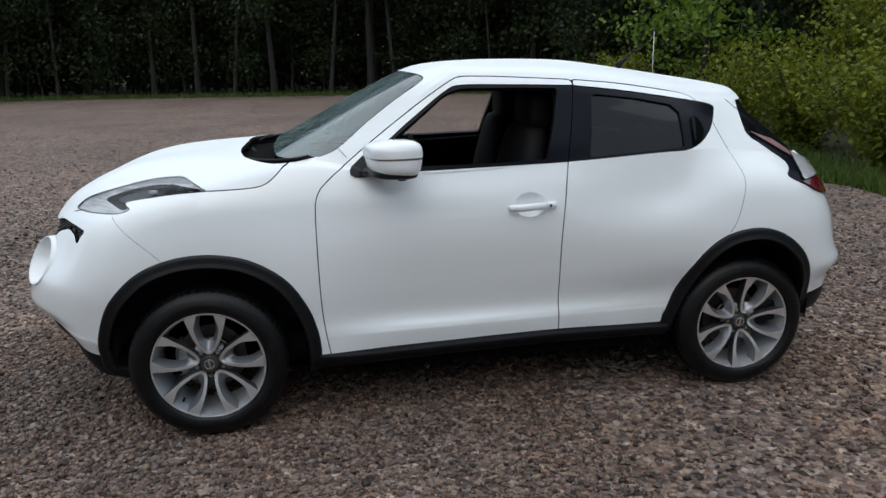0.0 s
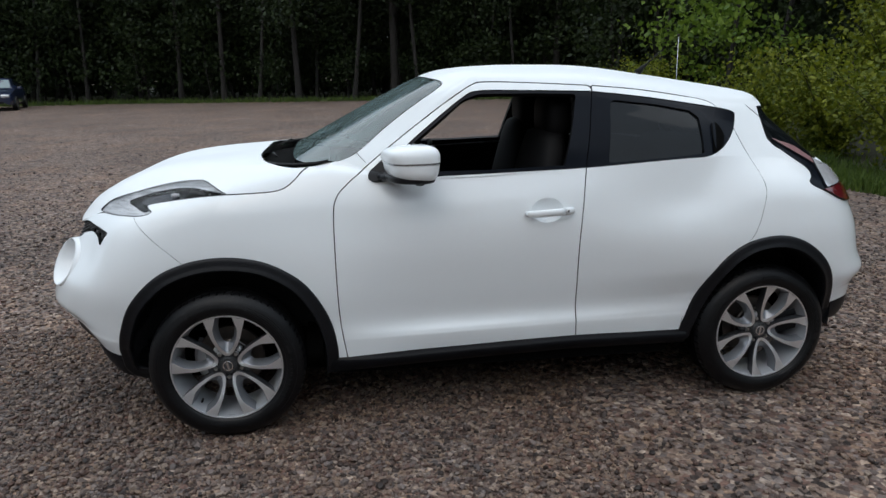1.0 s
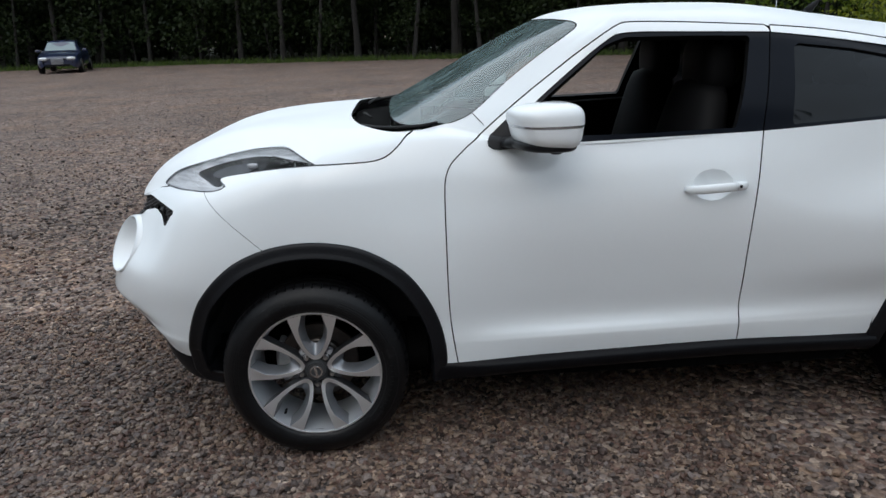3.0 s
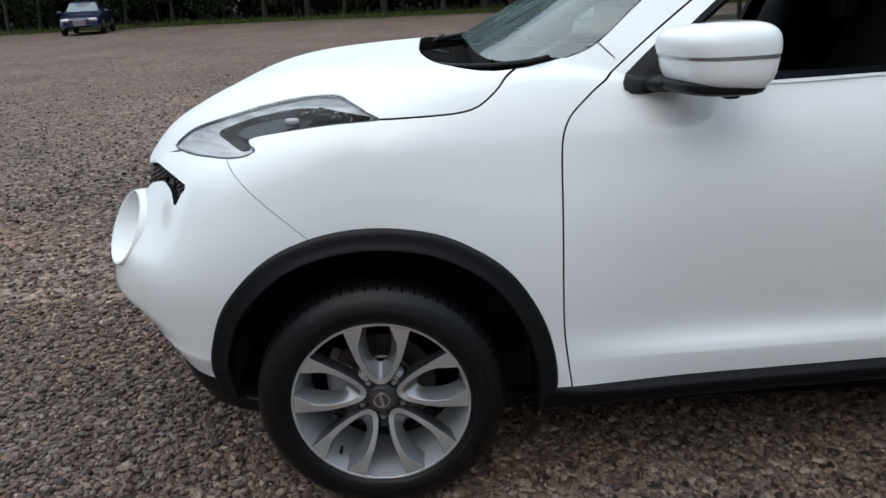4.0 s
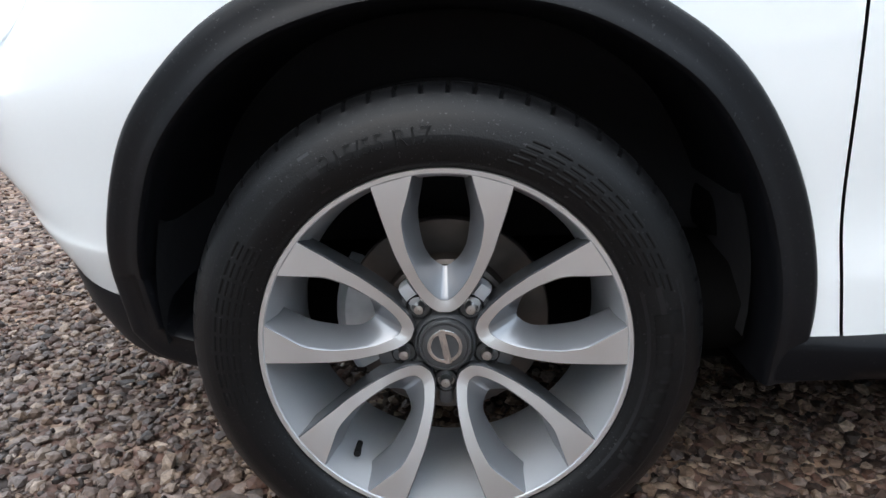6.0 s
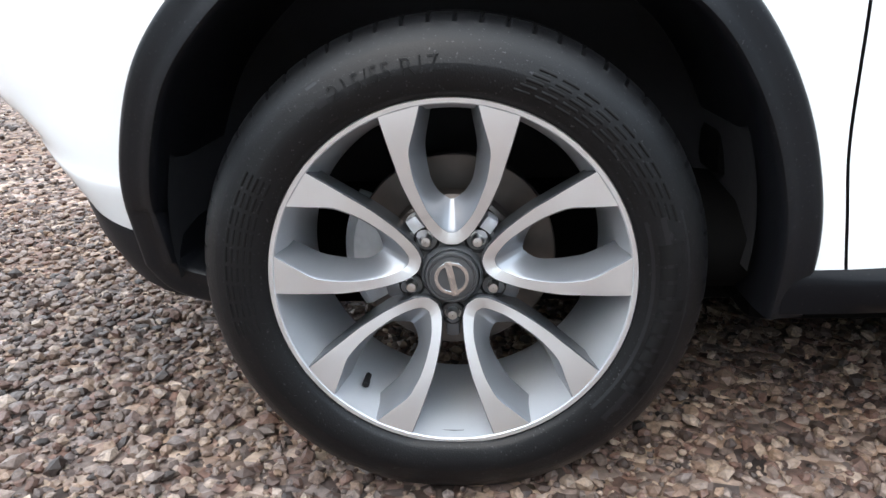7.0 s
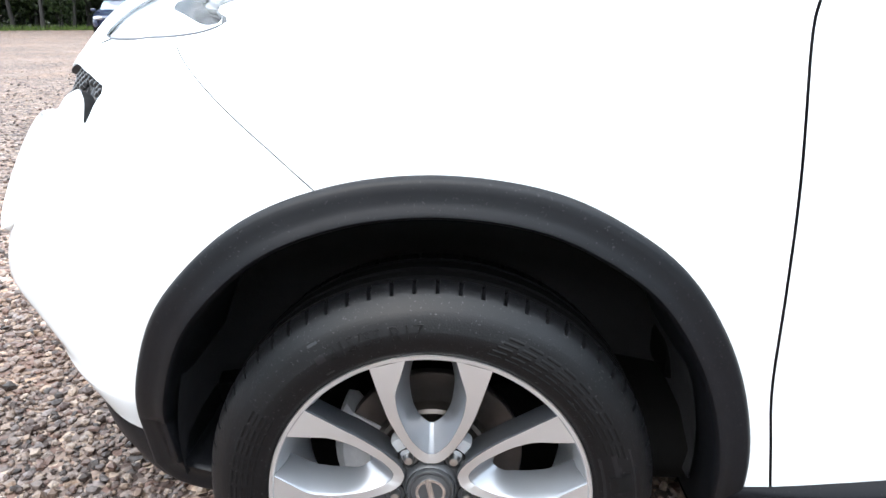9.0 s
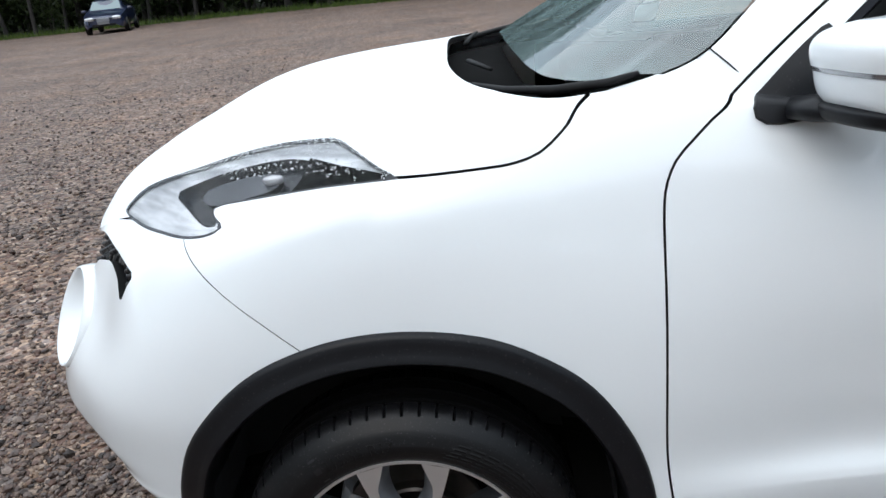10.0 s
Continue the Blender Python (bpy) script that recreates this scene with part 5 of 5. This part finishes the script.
GRAVEL = stone_colours("gravel_far", .8, .74, cell=34)
STONE = stone_colours("gravel_stone", .5, .54)
ground = bmesh.new()
bmesh.ops.create_grid(ground, x_segments=60, y_segments=60, size=400)
tagged(part("ground", ground, GRAVEL), "damp brown and grey gravel car park surface", "ground", kind="structure")

rng = np.random.default_rng(7)


def ico_points():
    f = (1 + 5 ** .5) / 2
    v = [(-1, f, 0), (1, f, 0), (-1, -f, 0), (1, -f, 0), (0, -1, f), (0, 1, f), (0, -1, -f), (0, 1, -f), (f, 0, -1), (f, 0, 1), (-f, 0, -1), (-f, 0, 1)]
    bm = bmesh.new()
    vs = [bm.verts.new(Vector(p).normalized()) for p in v]
    bmesh.ops.convex_hull(bm, input=vs)
    bm.verts.index_update()
    out = np.array([p.co[:] for p in bm.verts]), np.array([[p.index for p in f_.verts] for f_ in bm.faces])
    bm.free()
    return out


def scatter_stones(name, x, y, size, mat):
    """Angular stones lying on the ground, all in one mesh."""
    base, tris = ico_points()
    n = len(x)
    shape = base[None] * (1 + rng.uniform(-.30, .26, (n, 12, 1))) * rng.uniform((.8, .62, .42), (1.2, 1.0, .80), (n, 3))[:, None]
    tilt, yaw = rng.normal(0, .35, n), rng.uniform(0, 6.283, n)
    c, s = np.cos(tilt)[:, None], np.sin(tilt)[:, None]
    px, py, pz = shape[..., 0], shape[..., 1] * c - shape[..., 2] * s, shape[..., 1] * s + shape[..., 2] * c
    c, s = np.cos(yaw)[:, None], np.sin(yaw)[:, None]
    r = (size / 2)[:, None]
    pts = np.stack([x[:, None] + r * (px * c - py * s), y[:, None] + r * (px * s + py * c), r * pz + (size * rng.uniform(.04, .34, n))[:, None]], -1).reshape(-1, 3)
    faces = (tris[None] + (np.arange(n) * 12)[:, None, None]).reshape(-1)
    me = bpy.data.meshes.new(name)
    me.vertices.add(len(pts))
    me.vertices.foreach_set("co", pts.astype(np.float32).reshape(-1))
    k = len(faces) // 3
    me.loops.add(len(faces))
    me.loops.foreach_set("vertex_index", faces.astype(np.int32))
    me.polygons.add(k)
    me.polygons.foreach_set("loop_start", np.arange(0, 3 * k, 3, dtype=np.int32))
    me.polygons.foreach_set("use_smooth", [False] * k)
    me.update(calc_edges=True)
    me.materials.append(mat)
    return me


def strew(x0, x1, y0, y1, per_m2, lo, hi, hole=None, fade=None):
    n = int((x1 - x0) * (y1 - y0) * per_m2)
    x, y = rng.uniform(x0, x1, n), rng.uniform(y0, y1, n)
    s = lo + (hi - lo) * rng.beta(1.1, 3.0, n)
    keep = np.ones(n, bool)
    if hole:
        keep = ~((x > hole[0]) & (x < hole[1]) & (y > hole[2]) & (y < hole[3]))
    if fade:
        keep &= rng.uniform(size=n) < np.exp(-np.maximum(0, np.hypot(x, y + 1) - fade) / 3.0)
    for wx in (WHEEL_F, WHEEL_R):
        for wy in (-.715, .795):
            keep &= ~((np.abs(x - wx) < .09) & (np.abs(y - wy) < .10))
    return x[keep], y[keep], s[keep]


NEAR = (-2.0, 1.7, -1.75, .8)
parts_ = [strew(*NEAR, 2900, .011, .046), strew(*NEAR, 2000, .007, .017), strew(-4.5, 5.0, -3.6, 1.6, 720, .014, .05, NEAR), strew(-16, 7.5, -4, 16, 300, .018, .055, (-4.5, 5, -3.6, 1.6), 4.6)]
gravel = part("gravel_stones", scatter_stones("gravel_stones", *[np.concatenate(q) for q in zip(*parts_)], STONE))
tagged(gravel, "loose angular gravel stones, damp grey, pink and buff", "gravel", kind="stuff")


# ---------------------------------------------------------------- woods and bushes
def leaf_material(name, dark, light):
    m = bpy.data.materials.new(name)
    m.use_nodes = True
    t = m.node_tree
    n, l = t.nodes, t.links
    p = n["Principled BSDF"]
    ramp = n.new("ShaderNodeValToRGB")
    ramp.color_ramp.elements[0].color, ramp.color_ramp.elements[1].color = (*dark, 1), (*light, 1)
    l.new(n.new("ShaderNodeNewGeometry").outputs["Random Per Island"], ramp.inputs[0])
    l.new(ramp.outputs[0], p.inputs["Base Color"])
    p.inputs["Roughness"].default_value = .55
    p.inputs["Specular IOR Level"].default_value = .3
    tr, mix = n.new("ShaderNodeBsdfTranslucent"), n.new("ShaderNodeMixShader")
    l.new(ramp.outputs[0], tr.inputs[0])
    mix.inputs[0].default_value = .35
    l.new(p.outputs[0], mix.inputs[1])
    l.new(tr.outputs[0], mix.inputs[2])
    l.new(mix.outputs[0], n["Material Output"].inputs[0])
    return m


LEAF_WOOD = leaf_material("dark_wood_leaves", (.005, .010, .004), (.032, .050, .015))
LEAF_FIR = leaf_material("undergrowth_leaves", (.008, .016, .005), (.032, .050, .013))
LEAF_LIGHT = leaf_material("light_green_leaves", (.06, .115, .012), (.17, .25, .03))
LEAF_BUSH = leaf_material("bush_leaves", (.055, .085, .006), (.22, .245, .020))
GRASS = leaf_material("grass_blades", (.04, .075, .012), (.11, .16, .03))
BARK = material("bark", (.020, .017, .015), .9, grain=(6, .5), bump=(18, .8, .02))
BARK_PALE = material("pale_bark", (.026, .023, .021), .9, grain=(5, .5), bump=(18, .8, .02))


def leaves_mesh(name, centres, size, mat, per=1):
    """Small pointed leaves, each folded along its rib, about the given places."""
    k = len(centres)
    d = rng.normal(size=(k, 3))
    d[:, 2] -= .35
    d /= np.linalg.norm(d, axis=1, keepdims=True)
    e = np.cross(d, rng.normal(size=(k, 3)))
    e /= np.maximum(np.linalg.norm(e, axis=1, keepdims=True), 1e-6)
    up = np.cross(d, e)
    s = (size * rng.uniform(.6, 1.35, k))[:, None]
    c = centres
    pts = np.stack([c - d * s * .5, c + e * s * .34 + up * s * .10, c + d * s * .55, c - e * s * .34 + up * s * .10], 1).reshape(-1, 3)
    i = np.arange(k)[:, None] * 4
    faces = np.concatenate([i + np.array([[0, 1, 2]]), i + np.array([[0, 2, 3]])], 1).reshape(-1)
    me = bpy.data.meshes.new(name)
    me.vertices.add(len(pts))
    me.vertices.foreach_set("co", pts.astype(np.float32).reshape(-1))
    me.loops.add(len(faces))
    me.loops.foreach_set("vertex_index", faces.astype(np.int32))
    me.polygons.add(len(faces) // 3)
    me.polygons.foreach_set("loop_start", np.arange(0, len(faces), 3, dtype=np.int32))
    me.update(calc_edges=True)
    me.materials.append(mat)
    return me


def tube(pts, radii, n=7):
    rows = []
    for (p, r) in zip(pts, radii):
        rows.append([(p[0] + r * math.cos(2 * math.pi * k / n), p[1] + r * math.sin(2 * math.pi * k / n), p[2]) for k in range(n)])
    return rows


def trunk_mesh(name, tubes, mat):
    v, f = [], []
    for rows in tubes:
        b, n = len(v), len(rows[0])
        for r in rows:
            v += r
        for i in range(len(rows) - 1):
            for j in range(n):
                f.append((b + i * n + j, b + i * n + (j + 1) % n, b + (i + 1) * n + (j + 1) % n, b + (i + 1) * n + j))
    me = bpy.data.meshes.new(name)
    me.from_pydata(v, [], f)
    me.polygons.foreach_set("use_smooth", [True] * len(f))
    me.materials.append(mat)
    return me


def build_tree(name, height, radius, bare, spread, leaves, leaf, leaf_mat, bark, lean=.4, limbs=14, label="", clump=.55):
    """A tapered, slightly crooked trunk with limbs, and leaves in clumps along the outer limbs."""
    top = rng.normal(0, lean, 2)
    bend = rng.normal(0, lean * .5, 2)

    def at(t):
        return np.array([top[0] * t + bend[0] * math.sin(3 * t), top[1] * t + bend[1] * math.sin(2.6 * t), height * t])
    ts = np.linspace(0, 1, 12)
    tubes = [tube([at(t) for t in ts], [radius * (1.25 if t == 0 else 1) * (1 - .85 * t) + .006 for t in ts])]
    spots = []
    for k in range(limbs):
        t0 = bare / height + (1 - bare / height) * (k + rng.uniform(0, .9)) / limbs
        a, ln = rng.uniform(0, 6.283), spread * rng.uniform(.5, 1.1) * (1.15 - .75 * t0)
        s = at(min(t0, .98))
        rise = rng.uniform(.05, .55)
        pts = [s + np.array([math.cos(a) * ln * q, math.sin(a) * ln * q, ln * rise * q - .12 * ln * q * q]) for q in np.linspace(0, 1, 5)]
        tubes.append(tube(pts, [radius * .30 * (1 - .85 * q) * (1.1 - t0) + .005 for q in np.linspace(0, 1, 5)], 5))
        for q in np.linspace(.3, 1.05, 6):
            spots.append(s + np.array([math.cos(a) * ln * q, math.sin(a) * ln * q, ln * rise * q - .12 * ln * q * q]) + rng.normal(0, .18 * spread * .3, 3))
    spots = np.array(spots)
    pick = rng.integers(0, len(spots), leaves)
    weight = rng.normal(0, clump, (leaves, 3)) * (1, 1, .6)
    trunk = part("trunk", trunk_mesh("trunk", tubes, bark))
    tree = new(name)
    trunk.parent = tree
    part("crown", leaves_mesh("crown", spots[pick] + weight, leaf, leaf_mat), parent=tree)
    return tagged(tree, label, "tree", group="trees at the edge of the car park")


W_LABEL = "tall dark broadleaf tree in dense shaded woodland behind the gravel"
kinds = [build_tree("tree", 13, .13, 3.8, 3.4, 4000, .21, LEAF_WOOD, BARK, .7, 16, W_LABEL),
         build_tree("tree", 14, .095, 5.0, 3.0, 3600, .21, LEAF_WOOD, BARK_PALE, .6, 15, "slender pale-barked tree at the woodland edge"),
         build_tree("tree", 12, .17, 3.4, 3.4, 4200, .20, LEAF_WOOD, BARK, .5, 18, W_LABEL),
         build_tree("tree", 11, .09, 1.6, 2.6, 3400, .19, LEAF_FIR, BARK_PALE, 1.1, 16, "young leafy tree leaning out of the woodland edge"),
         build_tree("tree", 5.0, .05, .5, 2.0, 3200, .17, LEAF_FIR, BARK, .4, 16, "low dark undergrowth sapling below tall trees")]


def edge_y(x):
    """The near edge of the woods."""
    return 37.5 - .27 * (x + 12) if x > -12 else 37.5


spots_ = []
for row in range(4):
    x = -34.0
    while x < 22:
        kind = rng.choice([0, 1, 2, 3]) if row else rng.choice([0, 1, 1, 3, 2])
        spots_.append((x + rng.uniform(-.5, .5), edge_y(x) + 1.2 + row * 3.0 + rng.uniform(-.9, .9), kind))
        x += rng.uniform(1.5, 2.6) if row < 2 else rng.uniform(1.8, 3.0)
    x = -34.0
    while x < 22 and row < 3:
        if row == 0:
            x += rng.uniform(.5, 4.0)
        spots_.append((x, edge_y(x) + 2.2 + row * 3.2 + rng.uniform(-.6, .6), 4))
        x += rng.uniform(1.0, 1.8)
# the rest of the ring round the car park, one mass of leaves and trunks
k_ = 60000
a_ = np.radians(rng.uniform(-200, 62, k_))
r_ = 31 + rng.uniform(0, 7, k_)
h_ = 15.0 + .9 * np.sin(a_ * 23) + .7 * np.sin(a_ * 57 + 1) + rng.normal(0, .5, k_)
c_ = np.stack([2 + r_ * np.cos(a_), -2 + r_ * .95 * np.sin(a_), 1 + (h_ - 1) * rng.beta(1.5, 1.0, k_)], 1)
k_ = 26000
xb = rng.uniform(-62, 40, k_)
zb = 9.5 * rng.beta(.9, 1.5, k_)
c_ = np.concatenate([c_, np.stack([xb, np.array([edge_y(x) for x in xb]) + 14 + rng.uniform(0, 5, k_), zb], 1)])
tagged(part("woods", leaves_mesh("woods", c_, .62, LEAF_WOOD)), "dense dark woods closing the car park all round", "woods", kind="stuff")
for k in range(46):
    x, y = rng.uniform(13, 30), rng.uniform(2, 30)
    spots_.append((x, y, rng.choice([0, 2, 3, 4])))
used = set()
for x, y, kind in spots_:
    m = Matrix.Translation((x, y, -.05)) @ Matrix.Rotation(rng.uniform(0, 6.283), 4, "Z")
    sc = rng.uniform(.85, 1.2)
    if kind in used:
        o = copy_thing(kinds[kind], m)
    else:
        used.add(kind)
        o = kinds[kind]
        o.matrix_basis = m
    o.scale = (sc, sc, sc * rng.uniform(.92, 1.08))

light_tree = build_tree("tree", 7.5, .07, 1.1, 2.3, 5200, .15, LEAF_LIGHT, BARK, .25, 22, "young bright green maple tree beside the bushes", .34)
light_tree.matrix_basis = pose(9.6, 13.2, 0)
light_two = build_tree("tree", 6.5, .06, .9, 1.7, 2600, 0.16, LEAF_FIR, BARK, .25, 16, "young green tree behind the bushes", .34)
light_two.matrix_basis = pose(9.2, 19.5, 0)


def build_bush(height, spread, leaves, leaf):
    """Many thin stems that fan out of one root, with leaves along their upper parts."""
    tubes, spots = [], []
    for k in range(26):
        a, out, h = rng.uniform(0, 6.283), spread * rng.uniform(.15, 1), height * rng.uniform(.55, 1.05)
        pts = [np.array([math.cos(a) * out * q ** 1.3, math.sin(a) * out * q ** 1.3, h * q * (1.15 - .15 * q)]) for q in np.linspace(0, 1, 6)]
        tubes.append(tube(pts, [.014 * (1 - .8 * q) + .002 for q in np.linspace(0, 1, 6)], 5))
        for q in np.linspace(.12, 1.0, 12):
            j = min(4, int(q * 5))
            spots.append(pts[j] + (pts[j + 1] - pts[j]) * (q * 5 - j) + rng.normal(0, .07, 3))
    spots = np.array(spots)
    bush = new("bush")
    part("stalk", trunk_mesh("stalk", tubes, BARK), parent=bush)
    c = spots[rng.integers(0, len(spots), leaves)] + rng.normal(0, .15, (leaves, 3))
    c[:, 2] = np.abs(c[:, 2])
    part("foliage", leaves_mesh("foliage", c, leaf, LEAF_BUSH), parent=bush)
    return tagged(bush, "dense yellow-green bush on the grass verge by the gravel", "bush", group="bushes along the verge")


bushes = [build_bush(2.2, 1.35, 8500, .085), build_bush(1.8, 1.3, 7500, .08)]
for k, (x, y, s) in enumerate([(8.2, 5.0, 1.0), (8.6, 7.6, 1.05), (8.3, 2.9, .95), (10.2, 4.0, 1.2), (10.6, 6.6, 1.25), (9.0, 10.2, 1.0), (8.4, .6, .95), (10.5, 1.3, 1.1), (11.4, 9.4, 1.3), (8.5, -1.8, 1.0), (7.4, 12.6, .8), (12.5, 5.2, 1.3)]):
    m = pose(x, y, 0, 0, 0, 67 * k)
    if k < 2:
        bushes[k].matrix_basis = m
        bushes[k].scale = (s, s, .86 * s)
    else:
        copy_thing(bushes[k % 2], m).scale = (s, s, .86 * s * rng.uniform(.92, 1.08))


def grass_strip(name, spots, length):
    """Blades of grass in one mesh."""
    k = len(spots)
    a, ln = rng.uniform(0, 6.283, k), length * rng.uniform(.5, 1.3, k)
    w = np.stack([np.cos(a), np.sin(a), np.zeros(k)], 1) * (.010 + .03 * length)
    lean = rng.normal(0, .35, (k, 3)) * ln[:, None]
    lean[:, 2] = ln
    base = np.concatenate([spots, np.zeros((k, 1))], 1)
    pts = np.stack([base - w, base + w, base + lean], 1).reshape(-1, 3)
    me = bpy.data.meshes.new(name)
    me.from_pydata(pts.tolist(), [], np.arange(3 * k).reshape(-1, 3).tolist())
    me.materials.append(GRASS)
    return me


xs = rng.uniform(-34, 20, 9000)
g1 = np.stack([xs, np.array([edge_y(x) for x in xs]) + rng.normal(.1, .55, 9000)], 1)
g2 = np.stack([6.75 + np.abs(rng.normal(0, .7, 14000)), rng.uniform(-3, 14, 14000)], 1)
g2[:, 0] += .12 * np.sin(g2[:, 1] * 2.1) + .1 * np.maximum(0, g2[:, 1] - 6)
tagged(part("grass", grass_strip("grass", g1, .26)), "strip of rough grass along the woodland edge", "grass", kind="stuff")
tagged(part("grass", grass_strip("grass", g2, .17)), "grass verge under the bushes beside gravel", "grass", kind="stuff")
SOIL = material("dark_soil", (.035, .036, .02), .95, grain=(3, .4), bump=(12, .8, .03))
soil = []
for x in lin(-60, 60, 61):
    soil.append([(x, edge_y(min(max(x, -60), 40)) + .15 * math.sin(1.7 * x), .004), (x, edge_y(min(x, 40)) + 40, .006)])
tagged(part("woodland_floor", grid_mesh("woodland_floor", soil, SOIL)), "dark leaf-littered woodland floor", "ground", kind="structure")
soil = [[(7.0 + .2 * math.sin(y * 2.1) + .1 * max(0, y - 6), y, .004), (40, y, .006)] for y in lin(-30, 22, 53)]
tagged(part("verge", grid_mesh("verge", soil, SOIL)), "dark soil of the planted verge", "ground", kind="structure")
